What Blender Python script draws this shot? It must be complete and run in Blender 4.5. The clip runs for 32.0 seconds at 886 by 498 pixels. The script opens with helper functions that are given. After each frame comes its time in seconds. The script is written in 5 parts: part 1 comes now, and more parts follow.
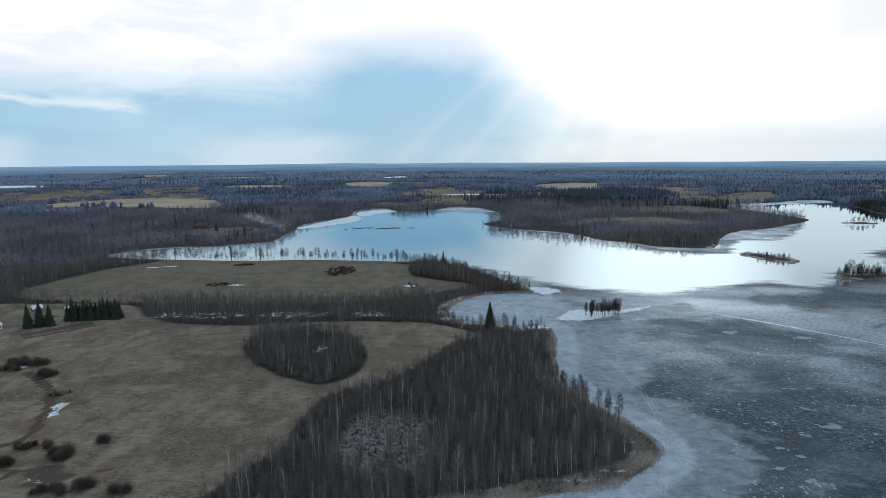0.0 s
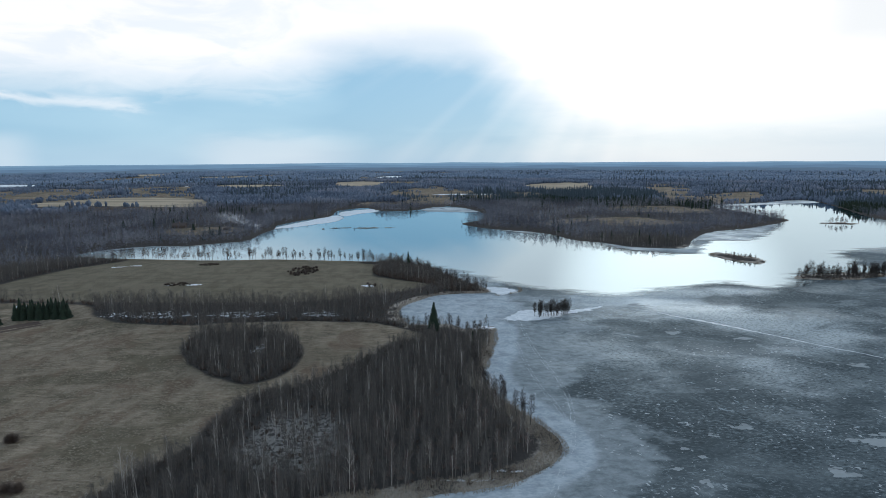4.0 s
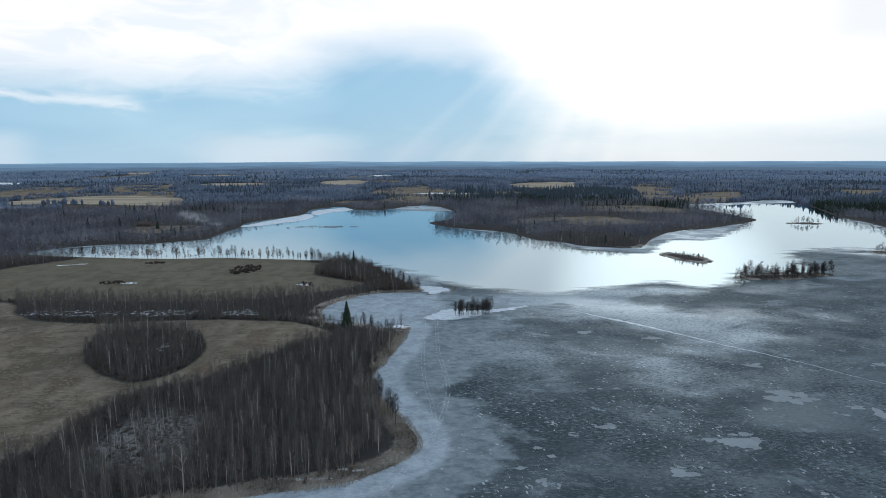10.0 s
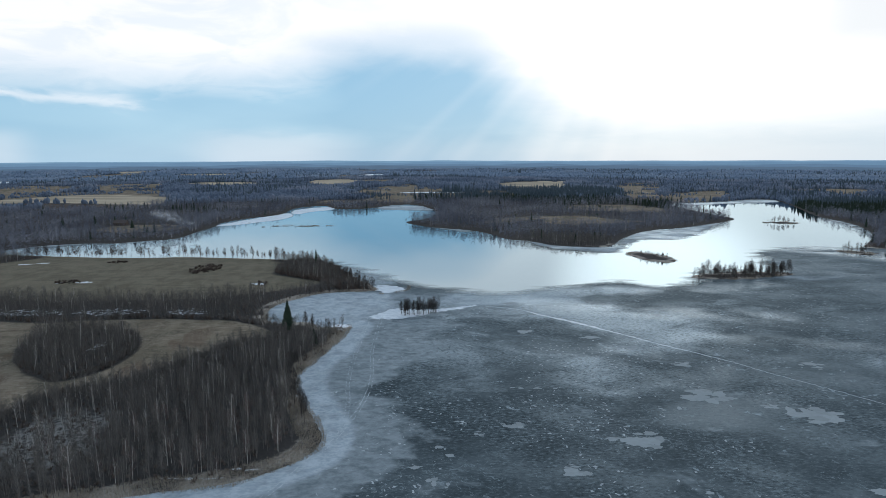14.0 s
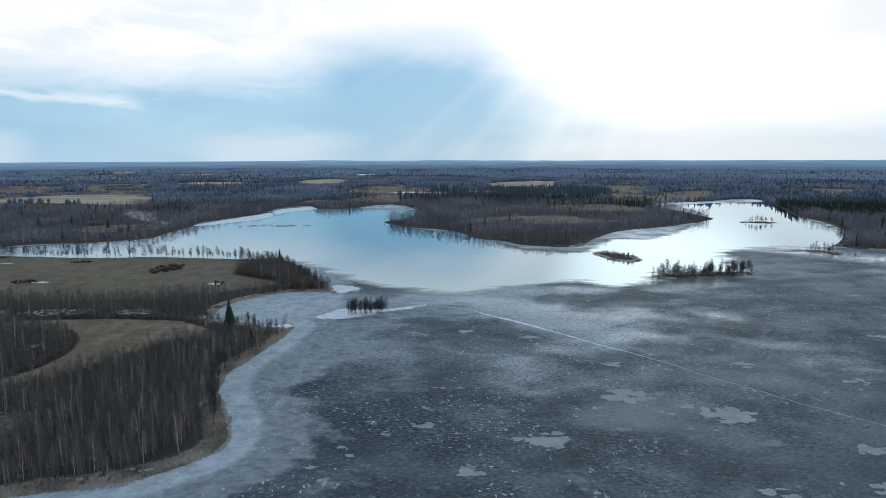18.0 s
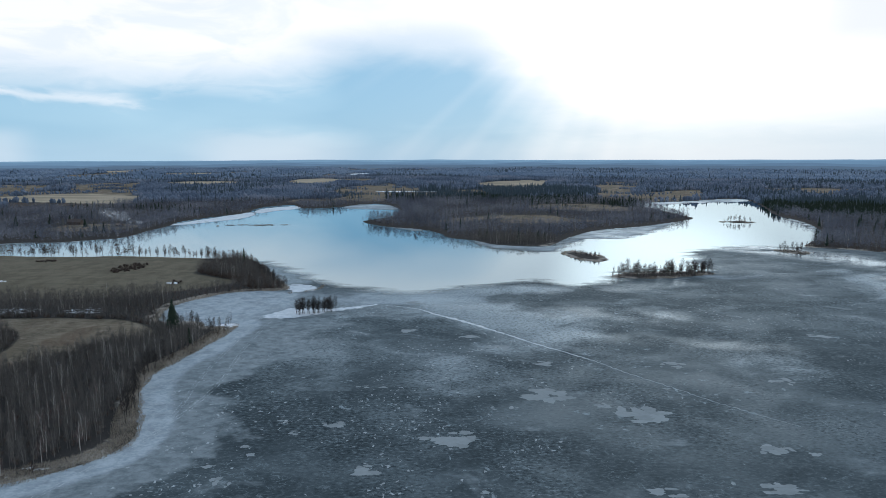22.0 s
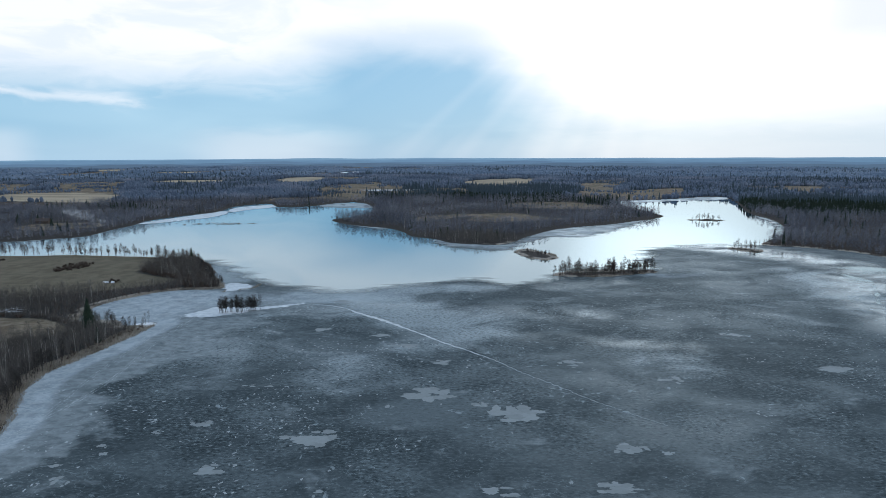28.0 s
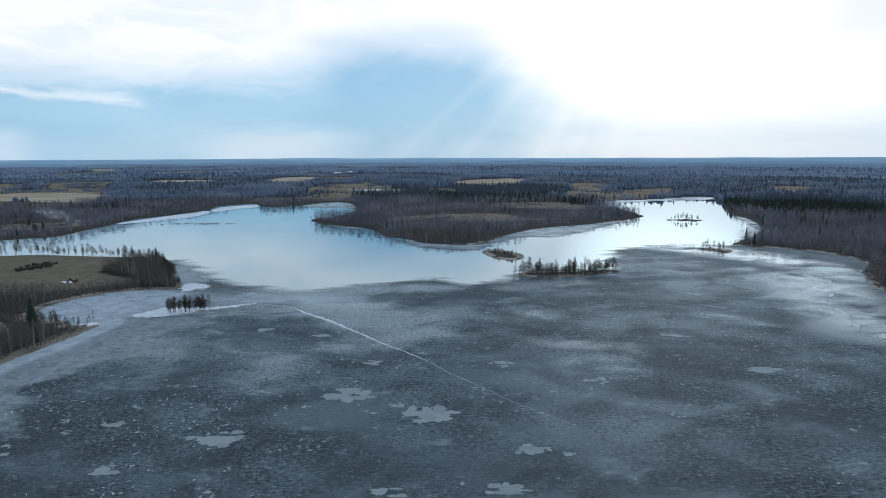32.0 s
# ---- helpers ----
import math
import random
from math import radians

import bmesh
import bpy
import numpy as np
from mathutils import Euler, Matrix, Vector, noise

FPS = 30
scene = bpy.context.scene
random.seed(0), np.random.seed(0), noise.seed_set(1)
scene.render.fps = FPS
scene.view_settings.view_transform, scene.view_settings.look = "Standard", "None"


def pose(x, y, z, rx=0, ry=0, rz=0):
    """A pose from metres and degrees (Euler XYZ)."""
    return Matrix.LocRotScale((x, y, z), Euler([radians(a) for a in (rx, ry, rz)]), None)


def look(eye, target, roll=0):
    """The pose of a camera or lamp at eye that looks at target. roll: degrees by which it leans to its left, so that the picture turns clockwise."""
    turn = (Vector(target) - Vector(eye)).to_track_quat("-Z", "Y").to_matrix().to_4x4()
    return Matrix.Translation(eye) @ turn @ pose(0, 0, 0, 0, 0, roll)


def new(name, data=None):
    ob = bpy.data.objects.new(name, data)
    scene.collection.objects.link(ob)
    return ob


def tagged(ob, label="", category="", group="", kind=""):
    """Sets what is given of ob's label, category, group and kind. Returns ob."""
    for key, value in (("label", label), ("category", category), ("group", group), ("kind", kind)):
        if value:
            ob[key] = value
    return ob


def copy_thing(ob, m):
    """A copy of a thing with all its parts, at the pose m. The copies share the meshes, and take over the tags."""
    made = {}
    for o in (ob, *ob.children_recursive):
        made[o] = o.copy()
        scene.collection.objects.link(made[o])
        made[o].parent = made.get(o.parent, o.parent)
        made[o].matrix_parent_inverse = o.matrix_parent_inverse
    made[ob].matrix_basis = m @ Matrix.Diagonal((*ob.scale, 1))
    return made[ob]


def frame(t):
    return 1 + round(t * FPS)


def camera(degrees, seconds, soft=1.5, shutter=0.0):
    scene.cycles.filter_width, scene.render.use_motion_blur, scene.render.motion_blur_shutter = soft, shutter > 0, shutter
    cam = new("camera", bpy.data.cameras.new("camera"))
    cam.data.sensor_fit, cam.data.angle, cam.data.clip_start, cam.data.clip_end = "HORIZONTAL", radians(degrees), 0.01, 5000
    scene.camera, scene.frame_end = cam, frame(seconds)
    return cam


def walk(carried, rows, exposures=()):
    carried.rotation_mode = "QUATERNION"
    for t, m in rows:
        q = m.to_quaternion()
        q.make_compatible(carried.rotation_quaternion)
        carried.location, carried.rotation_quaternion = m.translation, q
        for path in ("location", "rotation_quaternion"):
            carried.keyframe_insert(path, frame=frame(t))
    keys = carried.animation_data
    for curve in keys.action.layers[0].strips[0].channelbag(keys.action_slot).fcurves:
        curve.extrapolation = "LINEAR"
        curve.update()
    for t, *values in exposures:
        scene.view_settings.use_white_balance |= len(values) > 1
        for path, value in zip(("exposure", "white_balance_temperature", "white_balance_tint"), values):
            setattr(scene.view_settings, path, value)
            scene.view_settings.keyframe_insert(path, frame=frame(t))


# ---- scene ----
cam = camera(74.0, 32.0, soft=0.7)
METRES, EYE, TILT, LEAN, TURN = 290.0, 107.46, -8.643, 0.37, 0.0
ROWS = [
    (0.0, 0.0, 0.0, 0.0, 0.0, 0.0, -0.0),
    (0.5, 0.015, -0.0001, 0.0002, -0.0, 0.0, -0.02),
    (1.0, 0.0302, -0.0003, 0.0005, -0.01, -0.01, -0.01),
    (1.5, 0.0454, -0.0004, 0.0006, -0.02, -0.0, -0.01),
    (2.0, 0.0605, -0.0007, 0.0007, -0.02, -0.0, -0.04),
    (2.5, 0.0757, -0.0009, 0.0008, -0.02, -0.0, -0.05),
    (3.0, 0.0911, -0.001, 0.0009, -0.01, -0.02, -0.04),
    (3.5, 0.1065, -0.001, 0.001, -0.01, -0.03, -0.06),
    (5.5, 0.1687, -0.0021, 0.0015, 0.01, -0.06, -0.1),
    (6.0, 0.1844, -0.002, 0.0015, 0.0, -0.08, -0.1),
    (6.5, 0.1996, -0.0022, 0.0017, 0.01, -0.09, -0.11),
    (7.0, 0.2153, -0.0023, 0.0019, 0.0, -0.1, -0.13),
    (7.5, 0.2311, -0.0024, 0.0019, 0.01, -0.11, -0.14),
    (8.0, 0.2469, -0.0025, 0.0019, 0.0, -0.12, -0.16),
    (8.5, 0.2627, -0.0026, 0.0021, -0.02, -0.14, -0.16),
    (9.0, 0.2784, -0.0026, 0.0021, -0.03, -0.14, -0.19),
    (9.5, 0.2943, -0.0026, 0.0022, -0.04, -0.14, -0.2),
    (10.0, 0.31, -0.0025, 0.0021, -0.05, -0.14, -0.22),
    (10.5, 0.3258, -0.0026, 0.0024, -0.06, -0.15, -0.23),
    (11.0, 0.3416, -0.0026, 0.0025, -0.07, -0.17, -0.23),
    (11.5, 0.3577, -0.0026, 0.0026, -0.08, -0.19, -0.22),
    (12.0, 0.3733, -0.0027, 0.0026, -0.1, -0.19, -0.24),
    (12.5, 0.3892, -0.0026, 0.0028, -0.11, -0.2, -0.23),
    (13.0, 0.4048, -0.0025, 0.0028, -0.13, -0.2, -0.24),
    (13.5, 0.4205, -0.0025, 0.0028, -0.15, -0.21, -0.23),
    (14.0, 0.4363, -0.0026, 0.0029, -0.16, -0.22, -0.23),
    (14.5, 0.452, -0.0025, 0.0028, -0.16, -0.2, -0.24),
    (16.5, 0.5155, -0.0019, 0.0031, -0.17, -0.22, -0.21),
    (17.0, 0.5312, -0.0019, 0.003, -0.17, -0.22, -0.2),
    (17.5, 0.5468, -0.002, 0.0032, -0.17, -0.23, -0.21),
    (18.0, 0.5626, -0.0019, 0.0033, -0.17, -0.24, -0.21),
    (18.5, 0.5782, -0.0019, 0.0034, -0.17, -0.25, -0.21),
    (19.0, 0.5937, -0.0018, 0.0035, -0.17, -0.25, -0.25),
    (19.5, 0.6094, -0.0021, 0.0036, -0.17, -0.26, -0.25),
    (20.0, 0.6251, -0.002, 0.0036, -0.17, -0.28, -0.26),
    (20.5, 0.6407, -0.0019, 0.0035, -0.16, -0.28, -0.25),
    (21.0, 0.6563, -0.0019, 0.0036, -0.15, -0.29, -0.25),
    (21.5, 0.6719, -0.0019, 0.0037, -0.14, -0.3, -0.25),
    (22.0, 0.6875, -0.0018, 0.0038, -0.13, -0.3, -0.25),
    (22.5, 0.7026, -0.0017, 0.0039, -0.13, -0.31, -0.25),
    (23.0, 0.7182, -0.0016, 0.0039, -0.12, -0.31, -0.26),
    (23.5, 0.7338, -0.0016, 0.004, -0.1, -0.33, -0.25),
    (24.0, 0.7494, -0.0016, 0.0041, -0.1, -0.35, -0.25),
    (24.5, 0.7651, -0.0015, 0.0041, -0.09, -0.35, -0.25),
    (25.0, 0.7807, -0.0014, 0.0041, -0.07, -0.36, -0.23),
    (25.5, 0.7963, -0.0013, 0.0043, -0.07, -0.37, -0.22),
    (27.5, 0.8591, -0.0007, 0.0049, -0.01, -0.44, -0.18),
    (28.0, 0.8748, -0.0007, 0.0051, -0.0, -0.46, -0.18),
    (28.5, 0.8904, -0.0005, 0.0053, 0.01, -0.47, -0.19),
    (29.0, 0.906, -0.0005, 0.0055, 0.02, -0.47, -0.19),
    (29.5, 0.9217, -0.0004, 0.0056, 0.02, -0.48, -0.19),
    (30.0, 0.9373, -0.0003, 0.0058, 0.03, -0.48, -0.2),
    (30.5, 0.9529, -0.0002, 0.006, 0.04, -0.48, -0.2),
    (31.0, 0.9686, -0.0002, 0.0061, 0.05, -0.48, -0.2),
    (31.5, 0.9843, -0.0002, 0.0063, 0.05, -0.48, -0.2),
    (32.0, 0.9999, -0.0003, 0.0065, 0.07, -0.48, -0.2),
]
walk(cam, [(t, pose(0, 0, EYE, TILT, LEAN, TURN) @ pose(METRES * x, METRES * y, METRES * z, 90 + pitch, roll, yaw)) for t, x, y, z, yaw, pitch, roll in ROWS],
     exposures=[(0.0, 0.0, 6500, 10), (12.0, 0.0, 6480, 10), (32.0, 0.0, 6300, 10)])

# ---------------------------------------------------------------- light
SUN_AZ, SUN_EL = radians(21.0), radians(30.0)
SUN_DIR = Vector((math.sin(SUN_AZ) * math.cos(SUN_EL), math.cos(SUN_AZ) * math.cos(SUN_EL), math.sin(SUN_EL)))
sun = new("sun", bpy.data.lights.new("sun", "SUN"))
sun.data.energy, sun.data.angle, sun.data.color = 0.5, radians(28.0), (1.0, 0.985, 0.96)
sun.matrix_world = look(SUN_DIR * 100, (0, 0, 0))


class Nodes:
    """Short ways to write a node tree."""

    def __init__(self, tree):
        self.tree = tree
        tree.nodes.clear()

    def add(self, kind, **settings):
        n = self.tree.nodes.new(kind)
        for key, value in settings.items():
            if key.startswith("i_"):
                n.inputs[key[2:].replace("_", " ")].default_value = value
            else:
                setattr(n, key, value)
        return n

    def wire(self, a, b):
        self.tree.links.new(a, b)

    def put(self, socket, value):
        if isinstance(value, bpy.types.NodeSocket):
            self.wire(value, socket)
        else:
            socket.default_value = value

    def math(self, op, a, b=0.0, c=0.0, clamp=False):
        n = self.add("ShaderNodeMath", operation=op, use_clamp=clamp)
        for k, v in enumerate((a, b, c)):
            self.put(n.inputs[k], v)
        return n.outputs[0]

    def ramp(self, x, lo, hi, a=0.0, b=1.0):
        """A smooth step of x from lo to hi, giving a to b."""
        n = self.add("ShaderNodeMapRange", interpolation_type="SMOOTHSTEP", clamp=True)
        for k, v in enumerate((x, lo, hi, a, b)):
            self.put(n.inputs[k], v)
        return n.outputs[0]

    def mix(self, f, a, b):
        n = self.add("ShaderNodeMix", data_type="RGBA")
        self.put(n.inputs[0], f)
        for k, v in ((6, a), (7, b)):
            self.put(n.inputs[k], v if isinstance(v, bpy.types.NodeSocket) else (*v, 1.0))
        return n.outputs[2]

    def noise(self, vector, scale, detail=4.0, rough=0.55, warp=0.0):
        n = self.add("ShaderNodeTexNoise", i_Scale=scale, i_Detail=detail, i_Roughness=rough, i_Distortion=warp)
        if vector is not None:
            self.wire(vector, n.inputs["Vector"])
        return n.outputs["Fac"]

    def place(self, scale=(1, 1, 1), turn=0.0):
        m = self.add("ShaderNodeMapping")
        m.inputs["Scale"].default_value = scale
        m.inputs["Rotation"].default_value = (0, 0, turn)
        self.wire(self.add("ShaderNodeNewGeometry").outputs["Position"], m.inputs["Vector"])
        return m.outputs[0]

    def attr(self, name):
        return self.add("ShaderNodeAttribute", attribute_name=name).outputs["Fac"]


def make_world():
    world = bpy.data.worlds.new("cloudy_sky")
    scene.world = world
    world.use_nodes = True
    n = Nodes(world.node_tree)
    out = n.add("ShaderNodeOutputWorld")
    way = n.add("ShaderNodeTexCoord").outputs["Generated"]
    xyz = n.add("ShaderNodeSeparateXYZ")
    n.wire(way, xyz.inputs[0])
    x, y, z = xyz.outputs
    # clear air behind the clouds
    clear = n.add("ShaderNodeTexSky", sky_type="NISHITA", sun_disc=False, sun_elevation=SUN_EL, sun_rotation=SUN_AZ)
    # cloud deck, seen in perspective
    low = n.math("ADD", n.math("MAXIMUM", z, 0.0), 0.20)
    deck = n.add("ShaderNodeCombineXYZ")
    n.wire(n.math("DIVIDE", x, low), deck.inputs[0])
    n.wire(n.math("DIVIDE", y, low), deck.inputs[1])
    big = n.noise(deck.outputs[0], 0.95, 2.5, 0.45, 0.5)
    small = n.noise(deck.outputs[0], 2.8, 5.0, 0.55, 0.4)
    wide = n.math("SUBTRACT", big, 0.5)
    thin = n.math("SUBTRACT", small, 0.5)
    # bearing and height over the horizon
    ahead = n.math("MAXIMUM", y, 0.5)
    bearing, high = n.math("DIVIDE", x, ahead), n.math("DIVIDE", z, ahead)
    spread = n.add("ShaderNodeVectorMath", operation="DOT_PRODUCT")
    spread.inputs[1].default_value = Vector((math.sin(SUN_AZ), math.cos(SUN_AZ), math.tan(radians(13.0)))).normalized()
    n.wire(way, spread.inputs[0])
    near = spread.outputs["Value"]

    def hump(v, lo, mid_lo, mid_hi, hi, size=1.0):
        return n.math("MULTIPLY", n.ramp(v, lo, mid_lo, 0.0, size), n.ramp(v, mid_hi, hi, 1.0, 0.0))

    # rays of light that fall from the gap round the sun
    rays = n.add("ShaderNodeTexNoise", i_Scale=4.2, i_Detail=2.0)
    turn = n.add("ShaderNodeCombineXYZ")
    n.wire(n.math("DIVIDE", n.math("SUBTRACT", bearing, 0.40), n.math("SUBTRACT", 0.42, n.math("MINIMUM", high, 0.36))), turn.inputs[0])
    n.wire(turn.outputs[0], rays.inputs["Vector"])
    beam = n.math("MULTIPLY", n.ramp(rays.outputs["Fac"], 0.30, 0.70, -0.085, 0.085), n.math("MULTIPLY", hump(bearing, -0.22, 0.02, 0.24, 0.40), n.ramp(high, 0.12, 0.20, 1.0, 0.0)))
    # white cloud overhead, its lower edge drawn up between the lobes
    top = n.math("ADD", high, n.math("ADD", n.math("MULTIPLY", wide, 0.10), n.math("MULTIPLY", thin, 0.055)))
    top = n.math("SUBTRACT", top, hump(bearing, -0.34, -0.06, 0.04, 0.17, 0.045))
    white = n.math("SUBTRACT", n.ramp(top, 0.078, 0.190, 0.0, 1.0), n.math("MULTIPLY", n.ramp(small, 0.46, 0.62, 0.0, 0.22), n.ramp(bearing, -0.40, 0.0, 1.0, 0.25)))
    # the bright side, round the sun
    lit_side = n.ramp(n.math("ADD", bearing, n.math("ADD", n.math("MULTIPLY", wide, 0.16), n.math("MULTIPLY", thin, 0.05))), 0.05, 0.29)
    lit_side = n.math("MULTIPLY", lit_side, n.ramp(n.math("ADD", high, n.math("MULTIPLY", thin, 0.04)), 0.005, 0.14, 0.26, 1.0))
    glow = n.math("MULTIPLY", n.ramp(near, math.cos(radians(20)), math.cos(radians(8)), 0.0, 0.35), n.ramp(high, 0.02, 0.12, 0.15, 1.0))
    # paler air low over the land
    pale = n.math("ADD", n.ramp(high, 0.0, 0.05, 0.10, 0.0), n.math("MULTIPLY", hump(bearing, -0.46, -0.34, -0.26, -0.10, 0.26), n.ramp(n.math("ADD", high, n.math("MULTIPLY", thin, 0.03)), 0.025, 0.055, 1.0, 0.0)))
    pale = n.math("ADD", pale, n.math("MULTIPLY", n.ramp(bearing, -0.74, -0.66, 0.22, 0.0), n.ramp(high, 0.03, 0.06, 1.0, 0.0)))
    # a thin lit bank of cloud low in the west
    line = n.math("MULTIPLY_ADD", n.math("ADD", bearing, 0.47), -0.095, 0.086)
    off = n.math("ABSOLUTE", n.math("SUBTRACT", n.math("SUBTRACT", high, line), n.math("MULTIPLY", thin, 0.035)))
    bank = n.math("MULTIPLY", n.ramp(off, 0.000, 0.012, 0.48, 0.0), n.ramp(n.math("ADD", bearing, n.math("MULTIPLY", thin, 0.1)), -0.54, -0.47, 1.0, 0.0))
    amount = n.math("ADD", n.math("MAXIMUM", white, lit_side), n.math("ADD", glow, n.math("ADD", pale, bank)))
    amount = n.math("ADD", amount, beam)
    amount = n.math("SUBTRACT", amount, n.math("MULTIPLY", hump(bearing, 0.08, 0.15, 0.20, 0.28, 0.30), n.ramp(n.math("ADD", high, n.math("MULTIPLY", thin, 0.06)), 0.19, 0.24)))
    amount = n.math("MAXIMUM", n.math("MINIMUM", amount, 1.0), 0.0)
    tone = n.math("ADD", n.math("MULTIPLY", wide, 1.6), n.math("SUBTRACT", 0.48, hump(bearing, -0.30, -0.10, 0.02, 0.16, 0.55)), clamp=True)
    grey = n.mix(tone, (0.250, 0.480, 0.680), (0.390, 0.615, 0.785))
    bright = n.mix(n.ramp(z, 0.24, 0.60), (0.955, 0.955, 0.985), (0.36, 0.485, 0.63))
    cloud = n.mix(amount, grey, bright)
    dull = n.math("MULTIPLY", n.ramp(bearing, 0.56, 0.68, 0.0, 0.8), n.ramp(n.math("ADD", high, n.math("MULTIPLY", thin, 0.07)), 0.155, 0.205))
    cloud = n.mix(n.math("MULTIPLY", dull, n.ramp(z, 0.24, 0.4, 1.0, 0.0)), cloud, (0.73, 0.77, 0.80))
    hot = n.math("MULTIPLY", n.ramp(near, math.cos(radians(11.5)), math.cos(radians(2)), 0.0, 1.0), n.ramp(z, 0.05, 0.15, 0.15, 1.0))
    lit = n.add("ShaderNodeMix", data_type="RGBA", blend_type="ADD")
    n.wire(hot, lit.inputs[0])
    n.wire(cloud, lit.inputs[6])
    lit.inputs[7].default_value = (1.0, 0.98, 0.94, 1.0)
    b_clear = n.add("ShaderNodeBackground", i_Strength=0.012)
    n.wire(clear.outputs[0], b_clear.inputs[0])
    b_cloud = n.add("ShaderNodeBackground", i_Strength=1.0)
    n.wire(lit.outputs[2], b_cloud.inputs[0])
    both = n.add("ShaderNodeAddShader")
    n.wire(b_clear.outputs[0], both.inputs[0])
    n.wire(b_cloud.outputs[0], both.inputs[1])
    n.wire(both.outputs[0], out.inputs[0])


make_world()

# ---------------------------------------------------------------- materials


def material(name):
    m = bpy.data.materials.new(name)
    m.use_nodes = True
    n = Nodes(m.node_tree)
    out = n.add("ShaderNodeOutputMaterial")
    b = n.add("ShaderNodeBsdfPrincipled")
    n.wire(b.outputs[0], out.inputs[0])
    return m, n, b, out


def bump(n, b, height, strength, distance):
    k = n.add("ShaderNodeBump", i_Strength=strength, i_Distance=distance)
    n.wire(height, k.inputs["Height"])
    n.wire(k.outputs[0], b.inputs["Normal"])


def varied(name, dark, light, rough=0.9, scale=0.6):
    """Rough matter whose colour wanders between two tones, piece by piece and within a piece."""
    m, n, b, _ = material(name)
    g = n.add("ShaderNodeNewGeometry")
    o = n.add("ShaderNodeObjectInfo")
    f = n.math("ADD", n.math("MULTIPLY", g.outputs["Random Per Island"], 0.45), n.math("MULTIPLY", n.noise(n.place(), scale), 0.4))
    f = n.math("ADD", f, n.math("MULTIPLY", o.outputs["Random"], 0.25), clamp=True)
    n.wire(n.mix(f, dark, light), b.inputs["Base Color"])
    b.inputs["Roughness"].default_value = rough
    b.inputs["Specular IOR Level"].default_value = 0.2
    return m


def stands(name, dark, middle, light, size):
    """Bare wood whose tone changes from stand to stand, and a little from crown to crown."""
    m, n, b, _ = material(name)
    own = n.add("ShaderNodeNewGeometry").outputs["Random Per Island"]
    f = n.math("ADD", n.noise(n.place(), size, 3.0, 0.55), n.math("MULTIPLY", n.math("SUBTRACT", own, 0.5), 0.16))
    colour = n.mix(n.ramp(f, 0.36, 0.50), dark, middle)
    n.wire(n.mix(n.ramp(f, 0.52, 0.64), colour, light), b.inputs["Base Color"])
    b.inputs["Roughness"].default_value = 0.9
    b.inputs["Specular IOR Level"].default_value = 0.15
    return m


